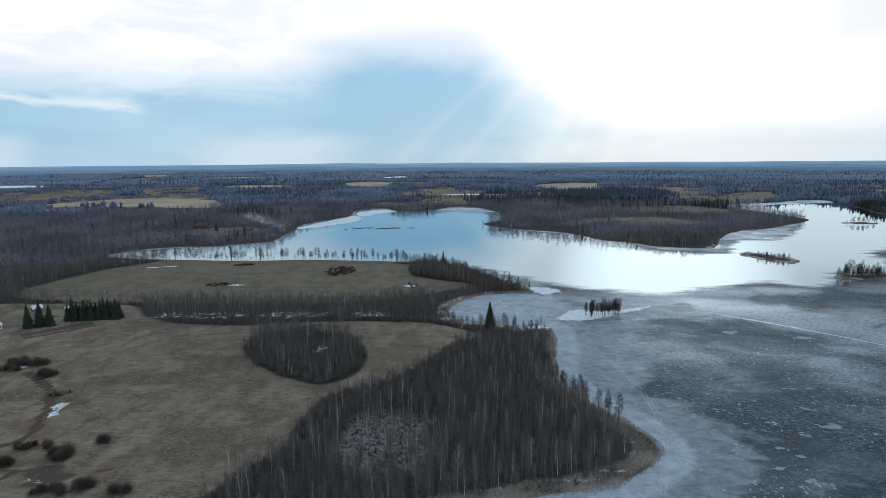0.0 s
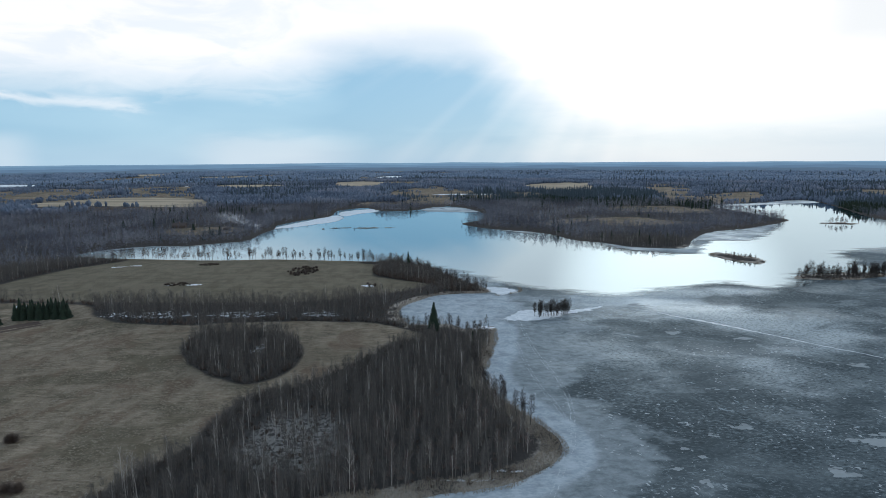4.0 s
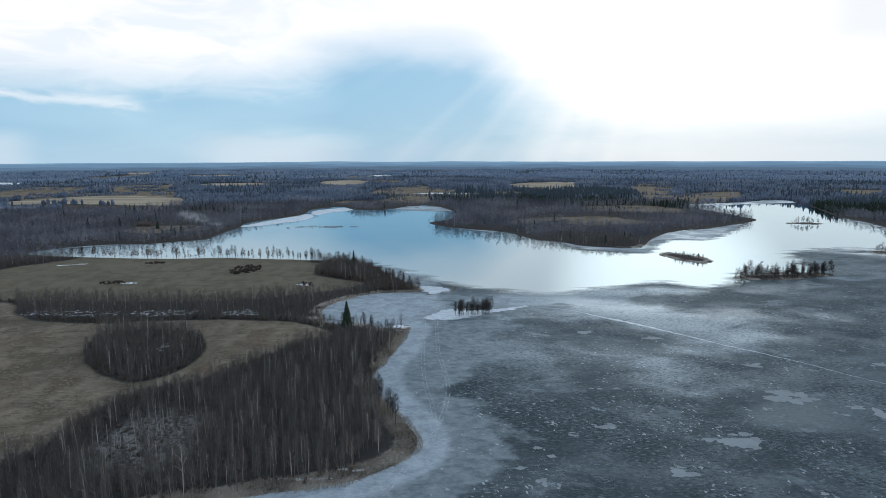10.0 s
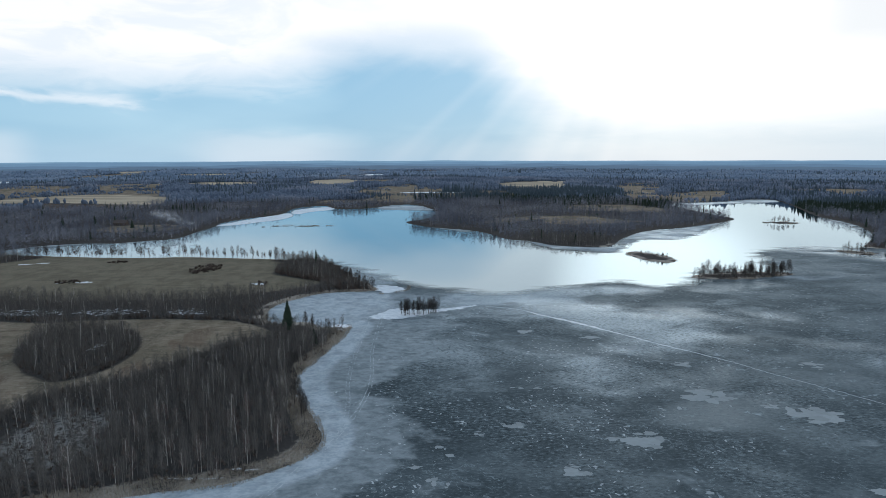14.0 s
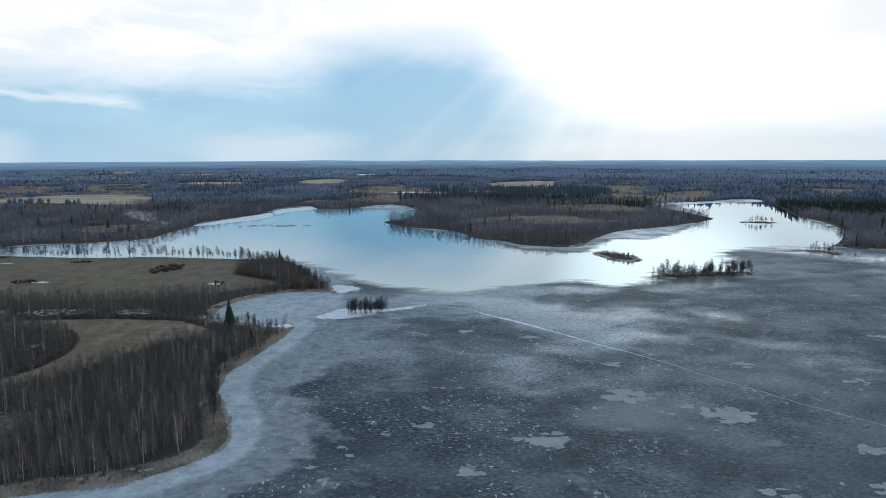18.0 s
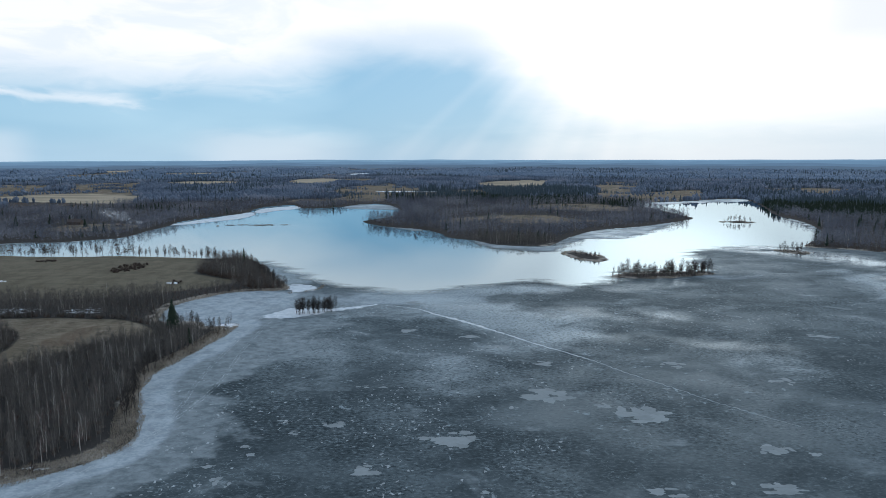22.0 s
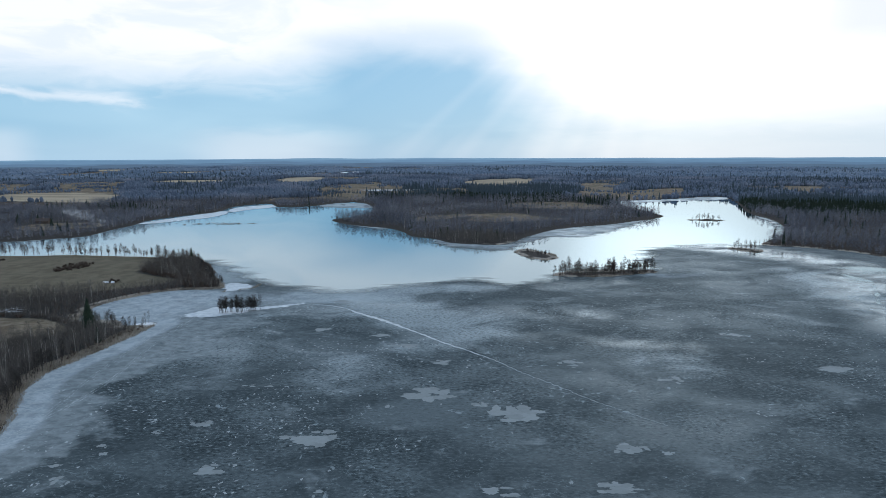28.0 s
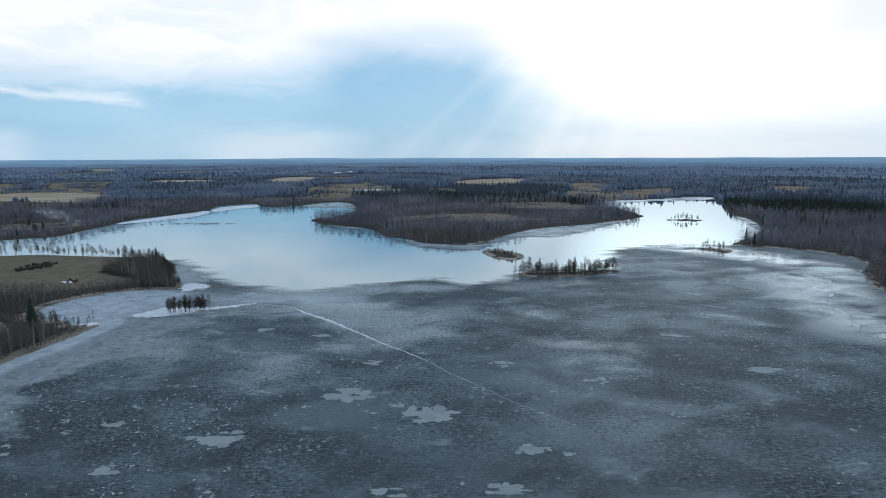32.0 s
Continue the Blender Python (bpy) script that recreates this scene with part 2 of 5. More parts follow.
def ground_material():
    m, n, b, _ = material("ground")
    p = n.place()
    fine, mid, big = n.noise(p, 0.9, 6.0, 0.65), n.noise(n.place((1, 0.6, 1), 0.5), 0.10, 5.0, 0.6), n.noise(p, 0.022, 4.0)
    speck = n.noise(p, 3.2, 3.0, 0.7)
    litter = n.mix(fine, (0.028, 0.026, 0.025), (0.066, 0.061, 0.058))
    grass = n.mix(n.ramp(mid, 0.36, 0.62), (0.118, 0.093, 0.067), (0.250, 0.204, 0.156))
    grass = n.mix(n.ramp(fine, 0.40, 0.72, 0.0, 0.6), grass, (0.30, 0.26, 0.185))
    combed = n.noise(n.place((0.30, 1.1, 1), 0.35), 0.55, 6.0, 0.72, 0.4)
    grass = n.mix(n.ramp(combed, 0.50, 0.66, 0.0, 0.65), grass, (0.36, 0.305, 0.235))
    grass = n.mix(n.ramp(combed, 0.34, 0.46, 0.6, 0.0), grass, (0.075, 0.062, 0.044))
    grass = n.mix(n.ramp(n.math("MULTIPLY", mid, big), 0.28, 0.36, 0.0, 0.45), grass, (0.10, 0.075, 0.048))
    grass = n.mix(n.ramp(n.noise(n.place((0.6, 1, 1), 0.7), 0.035, 5.0, 0.6, 0.6), 0.48, 0.62, 0.0, 0.65), grass, (0.080, 0.072, 0.047))
    grass = n.mix(n.ramp(n.noise(n.place((1, 0.7, 1), 1.7), 0.05, 5.0, 0.6, 0.4), 0.50, 0.64, 0.0, 0.65), grass, (0.128, 0.086, 0.060))
    grass = n.mix(n.ramp(speck, 0.34, 0.52, 0.5, 0.0), grass, (0.062, 0.056, 0.038))
    green = n.mix(n.ramp(mid, 0.38, 0.62), (0.124, 0.107, 0.076), (0.168, 0.146, 0.106))
    lines = n.noise(n.place((0.05, 1.0, 1), 0.75), 0.22, 3.0, 0.6)
    green = n.mix(n.ramp(lines, 0.50, 0.66, 0.0, 0.45), green, (0.082, 0.074, 0.052))
    green = n.mix(n.ramp(n.noise(p, 0.03, 5.0, 0.6, 0.5), 0.48, 0.66, 0.0, 0.5), green, (0.178, 0.150, 0.110))
    green = n.mix(n.ramp(speck, 0.36, 0.54, 0.55, 0.0), green, (0.066, 0.060, 0.042))
    green = n.mix(n.ramp(fine, 0.52, 0.70, 0.0, 0.5), green, (0.205, 0.178, 0.130))
    straw = n.mix(n.ramp(n.noise(n.place((0.2, 1, 1), 0.1), 0.03, 5.0), 0.35, 0.6), (0.28, 0.235, 0.170), (0.43, 0.360, 0.265))
    earth = n.mix(fine, (0.050, 0.038, 0.030), (0.110, 0.085, 0.068))
    colour = n.mix(n.ramp(n.attr("field"), 0.30, 0.70), litter, grass)
    colour = n.mix(n.ramp(n.attr("green"), 0.25, 0.75), colour, green)
    colour = n.mix(n.ramp(n.math("ADD", n.attr("rim"), n.math("MULTIPLY", fine, 0.5)), 0.55, 0.95), colour, n.mix(fine, (0.20, 0.178, 0.150), (0.47, 0.425, 0.37)))
    colour = n.mix(n.math("MULTIPLY", n.attr("bog"), n.ramp(n.noise(p, 0.55, 5.0, 0.7), 0.44, 0.54, 0.10, 0.90)), colour, (0.235, 0.225, 0.21))
    colour = n.mix(n.ramp(n.attr("straw"), 0.35, 0.65, 0.0, 0.9), colour, straw)
    colour = n.mix(n.ramp(n.attr("earth"), 0.40, 0.60), colour, earth)
    edge = n.math("ADD", n.attr("snow"), n.math("MULTIPLY", n.math("SUBTRACT", n.noise(p, 0.30, 6.0, 0.75, 0.6), 0.5), 1.5))
    snow = n.ramp(edge, 0.47, 0.56)
    colour = n.mix(snow, colour, (0.72, 0.76, 0.80))
    n.wire(colour, b.inputs["Base Color"])
    b.inputs["Roughness"].default_value = 0.95
    b.inputs["Specular IOR Level"].default_value = 0.1
    bump(n, b, n.math("ADD", fine, n.math("MULTIPLY", mid, 2.0)), 0.7, 0.5)
    return m


def water_material():
    m, n, b, out = material("water")
    b.inputs["Base Color"].default_value = (0.012, 0.024, 0.032, 1)
    b.inputs["Specular IOR Level"].default_value = 0.0
    b.inputs["Roughness"].default_value = 0.02
    ripple = n.ramp(n.noise(n.place((0.25, 1, 1), 0.15), 0.02, 4.0), 0.46, 0.70, 0.0, 0.05)
    face = n.add("ShaderNodeBsdfGlossy")
    face.inputs["Color"].default_value = (0.71, 0.875, 0.955, 1)
    n.wire(ripple, face.inputs["Roughness"])
    k = n.add("ShaderNodeBump", i_Strength=0.05, i_Distance=0.012)
    n.wire(n.noise(n.place((1, 1, 1), 0.3), 0.9, 3.0), k.inputs["Height"])
    for socket in (b.inputs["Normal"], face.inputs["Normal"]):
        n.wire(k.outputs[0], socket)
    mixed = n.add("ShaderNodeMixShader")
    edge_on = n.add("ShaderNodeFresnel", i_IOR=1.33)
    n.wire(n.math("MULTIPLY_ADD", edge_on.outputs[0], 0.62, 0.355), mixed.inputs[0])
    n.wire(b.outputs[0], mixed.inputs[1])
    n.wire(face.outputs[0], mixed.inputs[2])
    n.wire(mixed.outputs[0], out.inputs[0])
    return m


def ice_material():
    m, n, b, out = material("lake_ice")
    p = n.place()
    smear = n.place((0.70, 1.0, 1), -0.2)
    streak = n.math("ADD", n.math("MULTIPLY", n.noise(smear, 0.034, 7.0, 0.62, 0.4), 0.62), n.math("MULTIPLY", n.noise(smear, 0.008, 3.0, 0.5), 0.38))
    fine = n.noise(n.place((0.60, 1.0, 1), -0.25), 0.80, 4.0, 0.70, 0.3)
    grain = n.noise(n.place((0.6, 1.0, 1), -0.2), 0.26, 5.0, 0.72)
    mid = n.noise(p, 0.16, 6.0, 0.66, 0.6)
    rough_part = n.ramp(n.noise(p, 0.020, 3.0, 0.5), 0.40, 0.60, 0.40, 1.0)
    base = n.mix(n.ramp(streak, 0.38, 0.62), (0.050, 0.064, 0.071), (0.111, 0.136, 0.148))
    base = n.mix(n.math("MULTIPLY", n.ramp(fine, 0.52, 0.63, 0.0, 0.60), rough_part), base, (0.185, 0.228, 0.248))
    base = n.mix(n.math("MULTIPLY", n.ramp(fine, 0.37, 0.47, 0.70, 0.0), rough_part), base, (0.016, 0.023, 0.027))
    base = n.mix(n.ramp(grain, 0.56, 0.70, 0.0, 0.30), base, (0.20, 0.245, 0.265))
    # crusts of old snow, small and scattered
    crust = n.math("MULTIPLY", n.ramp(mid, 0.60, 0.63), n.ramp(grain, 0.46, 0.56))
    crust = n.math("MULTIPLY", crust, n.ramp(n.noise(p, 0.018, 3.0), 0.44, 0.60))
    base = n.mix(n.math("MULTIPLY", crust, 0.75), base, (0.33, 0.39, 0.42))
    # curled ridges of refrozen slush
    curl = n.ramp(n.math("ABSOLUTE", n.math("SUBTRACT", n.noise(n.place((0.6, 1.0, 1), 0.5), 0.30, 2.0, 0.5, 0.8), 0.5)), 0.004, 0.022, 1.0, 0.0)
    curl = n.math("MULTIPLY", curl, n.ramp(n.noise(p, 0.025, 4.0, 0.6), 0.47, 0.60, 0.0, 0.5))
    base = n.mix(n.math("MULTIPLY", curl, n.ramp(fine, 0.40, 0.55)), base, (0.27, 0.325, 0.35))
    # thin frost in drawn-out veils, with the sheen of the bright sky painted into it
    veil = n.noise(n.place((0.75, 1.0, 1), -0.3), 0.026, 7.0, 0.64, 0.8)
    hoar_sheen = n.ramp(n.math("ADD", n.attr("hoar_sheen"), n.math("MULTIPLY", n.math("SUBTRACT", veil, 0.5), 2.4)), 0.15, 1.05)
    base = n.mix(n.math("MULTIPLY", hoar_sheen, n.ramp(fine, 0.34, 0.56, 0.22, 0.88)), base, (0.295, 0.345, 0.368))
    # pale slush ice off the shore, with a lobed edge
    lobes = n.math("SUBTRACT", n.noise(n.place((0.7, 1, 1), 0.6), 0.05, 6.0, 0.58, 0.6), 0.5)
    pale = n.ramp(n.math("ADD", n.attr("pale"), n.math("MULTIPLY", lobes, 2.6)), 0.32, 0.78)
    mottle = n.ramp(n.math("ADD", n.math("MULTIPLY", grain, 0.6), n.math("MULTIPLY", mid, 0.4)), 0.36, 0.62)
    base = n.mix(n.math("MULTIPLY", pale, 0.78), base, n.mix(mottle, (0.156, 0.186, 0.202), (0.295, 0.336, 0.356)))
    # white frozen slush along the water's edge
    frost = n.ramp(n.math("ADD", n.attr("frost"), n.math("MULTIPLY", lobes, 0.8)), 0.25, 0.85, 0.0, 0.92)
    frost = n.math("MULTIPLY", frost, n.ramp(n.noise(p, 0.085, 5.0, 0.62, 0.5), 0.34, 0.56, 0.58, 1.0))
    base = n.mix(frost, base, n.mix(n.ramp(n.math("ADD", n.math("MULTIPLY", fine, 0.5), n.math("MULTIPLY", mid, 0.5)), 0.38, 0.62), (0.300, 0.352, 0.392), (0.440, 0.492, 0.530)))
    white = n.math("ADD", n.attr("white"), n.math("MULTIPLY", n.math("SUBTRACT", n.noise(n.place((0.75, 1.0, 1)), 0.17, 4.0, 0.52, 0.9), 0.5), 2.3))
    base = n.mix(n.ramp(white, 1.30, 1.60, 0.0, 0.95), base, n.mix(n.ramp(grain, 0.35, 0.65), (0.50, 0.55, 0.60), (0.70, 0.74, 0.77)))
    n.wire(base, b.inputs["Base Color"])
    damp = n.math("MULTIPLY", n.attr("wet"), n.ramp(streak, 0.36, 0.56))
    wet = n.math("MULTIPLY", n.ramp(streak, 0.42, 0.64, 0.42, 0.26), n.math("SUBTRACT", 1.0, n.math("MULTIPLY", n.math("MINIMUM", damp, 1.0), 0.72)))
    b.inputs["Roughness"].default_value = 0.8
    b.inputs["Specular IOR Level"].default_value = 0.0
    gloss = n.add("ShaderNodeBsdfGlossy")
    gloss.inputs["Color"].default_value = (0.73, 0.86, 0.94, 1.0)
    n.wire(n.math("ADD", wet, n.math("MULTIPLY", n.math("MAXIMUM", frost, crust), 0.4), clamp=True), gloss.inputs["Roughness"])
    bent = n.add("ShaderNodeBump", i_Strength=0.42, i_Distance=0.10)
    n.wire(n.math("ADD", fine, n.math("MULTIPLY", grain, 1.5)), bent.inputs["Height"])
    edge_on = n.add("ShaderNodeFresnel", i_IOR=1.31)
    for socket in (b.inputs["Normal"], gloss.inputs["Normal"]):
        n.wire(bent.outputs[0], socket)
    level = n.math("ADD", n.ramp(streak, 0.44, 0.66, 0.12, 0.26), n.math("ADD", n.math("MULTIPLY", hoar_sheen, n.ramp(fine, 0.34, 0.58, 0.06, 0.32)), n.math("MULTIPLY", damp, 0.95)))
    glazed = n.add("ShaderNodeMixShader")
    n.wire(n.math("MULTIPLY", level, edge_on.outputs[0], clamp=True), glazed.inputs[0])
    n.wire(b.outputs[0], glazed.inputs[1])
    n.wire(gloss.outputs[0], glazed.inputs[2])
    gone = n.add("ShaderNodeBsdfTransparent")
    mixed = n.add("ShaderNodeMixShader")
    rim = n.math("ADD", n.attr("ice"), n.math("MULTIPLY", n.math("SUBTRACT", n.noise(n.place((0.35, 1, 1), -0.1), 0.05, 7.0, 0.64), 0.5), 2.0))
    n.wire(n.ramp(rim, 0.10, 0.95), mixed.inputs[0])
    n.wire(gone.outputs[0], mixed.inputs[1])
    n.wire(glazed.outputs[0], mixed.inputs[2])
    n.wire(mixed.outputs[0], out.inputs[0])
    return m


def plain(name, colour, rough=0.8, scale=0.8, spread=0.35):
    return varied(name, tuple(c * (1 - spread) for c in colour), tuple(c * (1 + spread) for c in colour), rough, scale)


# Emits its own colour, with the blue of the air painted in.
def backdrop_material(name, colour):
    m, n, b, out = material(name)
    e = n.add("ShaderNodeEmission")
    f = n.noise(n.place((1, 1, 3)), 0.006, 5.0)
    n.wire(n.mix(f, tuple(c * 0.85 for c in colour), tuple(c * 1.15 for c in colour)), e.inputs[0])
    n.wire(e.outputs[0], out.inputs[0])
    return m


def smoke_material():
    m, n, b, out = material("wood_smoke")
    white = n.add("ShaderNodeBsdfDiffuse")
    white.inputs[0].default_value = (0.9, 0.92, 0.95, 1)
    glow = n.add("ShaderNodeBsdfTranslucent")
    glow.inputs[0].default_value = (0.9, 0.92, 0.95, 1)
    both = n.add("ShaderNodeAddShader")
    n.wire(white.outputs[0], both.inputs[0])
    n.wire(glow.outputs[0], both.inputs[1])
    gone = n.add("ShaderNodeBsdfTransparent")
    mixed = n.add("ShaderNodeMixShader")
    n.wire(n.ramp(n.noise(n.place(), 0.16, 6.0, 0.65, 0.8), 0.45, 0.78, 0.0, 0.15), mixed.inputs[0])
    n.wire(gone.outputs[0], mixed.inputs[1])
    n.wire(both.outputs[0], mixed.inputs[2])
    n.wire(mixed.outputs[0], out.inputs[0])
    return m


GROUND, WATER, ICE = ground_material(), water_material(), ice_material()
BARK = varied("grey_bark", (0.070, 0.065, 0.060), (0.230, 0.215, 0.198))
# alder bark for trees against bright water, backlit darkness painted in
BACKLIT_BARK = varied("backlit_alder_bark", (0.030, 0.028, 0.026), (0.085, 0.079, 0.073))
# bark of the far rings, cooled by air haze painted into its colour
FAR_BARK = varied("haze_grey_bark", (0.060, 0.060, 0.068), (0.150, 0.149, 0.160))
BIRCH = varied("birch_bark", (0.26, 0.245, 0.225), (0.62, 0.59, 0.55))
TWIG = varied("bare_twigs", (0.053, 0.049, 0.045), (0.176, 0.162, 0.150), 0.85, 0.05)
# twigs of the same trees, their against-the-light shade put into the colour
BACKLIT_TWIG = varied("backlit_alder_twigs", (0.020, 0.018, 0.018), (0.066, 0.058, 0.055), 0.85, 0.05)
RED_TWIG = varied("reddish_birch_twigs", (0.085, 0.058, 0.054), (0.225, 0.160, 0.145), 0.85, 0.05)
# far crowns and spruces: aerial haze painted in, bluer with each ring
FAR_TWIG = stands("haze_tinted_twigs", (0.077, 0.089, 0.118), (0.158, 0.174, 0.218), (0.275, 0.287, 0.333), 0.011)
DISTANT_TWIG = stands("haze_tinted_wood", (0.084, 0.113, 0.161), (0.134, 0.171, 0.232), (0.196, 0.222, 0.275), 0.0055)
HORIZON_TWIG = stands("haze_blue_wood", (0.120, 0.172, 0.245), (0.165, 0.222, 0.302), (0.200, 0.252, 0.322), 0.0035)
DISTANT_NEEDLE = varied("haze_tinted_spruce", (0.050, 0.075, 0.095), (0.090, 0.120, 0.142), 0.9, 0.01)
NEEDLE = varied("spruce_needles", (0.010, 0.020, 0.014), (0.030, 0.048, 0.030), 0.8, 0.2)
SHRUB = varied("willow_twigs", (0.055, 0.043, 0.037), (0.155, 0.122, 0.102), 0.9, 0.2)
REED = varied("dry_reed", (0.21, 0.18, 0.145), (0.47, 0.415, 0.34), 0.9, 0.15)
SMOKE = smoke_material()

# ---------------------------------------------------------------- plan of the shores, in metres
NEAR_SHORE = [(-140, -320), (-150, 60), (-80, 130), (-20, 158), (30, 175), (52, 181), (66, 188), (77, 199), (80, 212), (75, 227), (66, 246), (58, 264), (55, 280), (58, 300),
              (63, 320), (67, 346), (68, 368), (58, 371), (50, 364), (38, 377)]
COVE = [(16, 374), (8, 388), (4, 404), (6, 424), (22, 450), (40, 463), (74, 471), (47, 517), (25, 557), (-2, 600), (-24, 616)]
ARM = [(-88, 623), (-150, 634), (-216, 628), (-303, 641), (-366, 656), (-392, 676), (-366, 722), (-330, 740), (-292, 740), (-262, 763), (-232, 786), (-232, 850), (-232, 925)]
NORTH = [(-240, 980), (-214, 1060), (-181, 1127), (-188, 1250), (-140, 1316), (-90, 1228), (-30, 1250), (20, 1335), (70, 1330), (112, 1190), (105, 1060), (66, 986)]
PROMONTORY = [(94, 926), (130, 892), (170, 866), (195, 826), (212, 775), (240, 752), (262, 718), (300, 702), (332, 709), (368, 776), (432, 860), (511, 904), (628, 1005), (640, 1075),
              (640, 1200), (640, 1330)]
BAY = [(690, 1372), (780, 1405), (950, 1490), (900, 1300), (812, 1075), (792, 957), (748, 847), (702, 776), (655, 722), (634, 690), (675, 667), (702, 640), (713, 594), (698, 556),
       (672, 529), (649, 486), (636, 451), (650, 380), (720, 250), (760, 0), (700, -320)]
ISLANDS = {
    "wooded": [(352, 519), (372, 510), (398, 511), (424, 520), (450, 530), (446, 541), (404, 540), (368, 535)],
    "strip": [(334, 648), (350, 666), (361, 648), (371, 632), (374, 611), (364, 596), (350, 600), (338, 618)],
    "bay": [(658, 962), (682, 946), (710, 953), (694, 976)],
    "shore": [(580, 668), (588, 646), (598, 636), (612, 650), (600, 664)],
    "reed": [(-156, 915), (-122, 929), (-85, 926), (-42, 936), (-85, 935), (-124, 938)],
}
ICE_EDGE = [(-10, 590), (20, 588), (38, 575), (62, 540), (88, 508), (108, 486), (128, 470), (160, 460), (199, 468), (246, 489), (280, 502), (310, 481), (346, 496), (366, 530), (400, 545), (446, 550), (458, 590), (490, 660),
            (545, 692), (590, 692), (640, 686), (760, 700), (790, 400), (800, -350), (-260, -350), (-260, 480)]


def rounded(points, closed=True, steps=5):
    """A smooth line through the points of a plan."""
    p = np.array(points, float)
    n = len(p)
    out = []
    for i in range(n if closed else n - 1):
        a, b, c, d = [p[(i + k) % n] if closed else p[min(max(i + k, 0), n - 1)] for k in (-1, 0, 1, 2)]
        for u in np.arange(steps) / steps:
            out.append(0.5 * (2 * b + (c - a) * u + (2 * a - 5 * b + 4 * c - d) * u**2 + (3 * b - a - 3 * c + d) * u**3))
    if not closed:
        out.append(p[-1])
    return np.array(out)


def inside(poly, x, y):
    hit = np.zeros(x.shape, bool)
    for (x0, y0), (x1, y1) in zip(poly, np.roll(poly, -1, 0)):
        if y0 != y1:
            hit ^= ((y0 > y) != (y1 > y)) & (x < (x1 - x0) * (y - y0) / (y1 - y0) + x0)
    return hit


def away(line, x, y, closed=True):
    """The distance from a line."""
    best = np.full(x.shape, 1e12)
    ends = np.roll(line, -1, 0) if closed else line[1:]
    for (x0, y0), (x1, y1) in zip(line, ends):
        dx, dy = x1 - x0, y1 - y0
        u = np.clip(((x - x0) * dx + (y - y0) * dy) / (dx * dx + dy * dy + 1e-9), 0, 1)
        best = np.minimum(best, (x - x0 - u * dx) ** 2 + (y - y0 - u * dy) ** 2)
    return np.sqrt(best)


def signed(poly, x, y):
    return np.where(inside(poly, x, y), 1.0, -1.0) * away(poly, x, y)


def step(x, lo, hi):
    u = np.clip((x - lo) / (hi - lo), 0, 1)
    return u * u * (3 - 2 * u)


def lattice(ix, iy, seed):
    h = (ix.astype(np.int64) * 374761393 + iy.astype(np.int64) * 668265263 + seed * 974711) & 0x7FFFFFFF
    h = ((h ^ (h >> 13)) * 1274126177) & 0x7FFFFFFF
    return ((h ^ (h >> 16)) & 0xFFFF) / 65535.0


def wander(x, y, size, seed=0, octaves=3):
    """Smooth noise from -1 to 1."""
    total, norm, amp = np.zeros(np.shape(x)), 0.0, 1.0
    for k in range(octaves):
        u, v = np.asarray(x) / size, np.asarray(y) / size
        iu, iv = np.floor(u), np.floor(v)
        fu, fv = step(u - iu, 0, 1), step(v - iv, 0, 1)
        a, b = lattice(iu, iv, seed + k), lattice(iu + 1, iv, seed + k)
        c, d = lattice(iu, iv + 1, seed + k), lattice(iu + 1, iv + 1, seed + k)
        total = total + amp * (a * (1 - fu) * (1 - fv) + b * fu * (1 - fv) + c * (1 - fu) * fv + d * fu * fv)
        norm, amp, size = norm + amp, amp * 0.5, size * 0.5
    return 2 * total / norm - 1


SHORE = rounded(NEAR_SHORE + COVE + ARM + NORTH + PROMONTORY + BAY)
ISLES = {k: rounded(v) for k, v in ISLANDS.items()}
ICE_LINE = rounded(ICE_EDGE)
NEAR_LINE = rounded(NEAR_SHORE, False)


def inland(x, y):
    """The distance from the water: land positive, lake negative. The shore is ragged by a metre or two."""
    far = -signed(SHORE, x, y)
    for isle in ISLES.values():
        far = np.maximum(far, signed(isle, x, y))
    return far + wander(x, y, 14, 5) * 1.3


# fields and clearings
NEAR_FIELD = rounded([(-78, 174), (-71, 192), (-60, 205), (-60, 222), (-56, 247), (-39, 262), (-24, 277), (-8, 300), (5, 326), (22, 342), (22, 352), (-6, 374), (-36, 377), (-100, 376),
                      (-128, 371), (-170, 374), (-208, 394), (-230, 424), (-292, 434), (-420, 432), (-600, 420), (-600, 60), (-130, 60)])
LOW_WOOD = rounded([(-20, 384), (22, 348), (40, 336), (72, 342), (80, 380), (30, 395), (10, 450), (60, 490), (40, 500), (-10, 470), (-10, 410)])
COPSE = rounded([(-114, 322), (-92, 290), (-68, 270), (-54, 268), (-44, 285), (-42, 312), (-58, 346), (-92, 354), (-112, 348)])
HILL_FIELD = rounded([(-348, 470), (-336, 570), (-310, 620), (-300, 650), (-174, 645), (-60, 640), (-50, 606), (-30, 590), (-30, 535), (-5, 515), (22, 494), (-12, 462), (-60, 436),
                      (-128, 430), (-200, 433), (-272, 437)])
YARD = [(-388, 872), (-385, 915), (-341, 922), (-300, 925), (-272, 890), (-330, 850)]
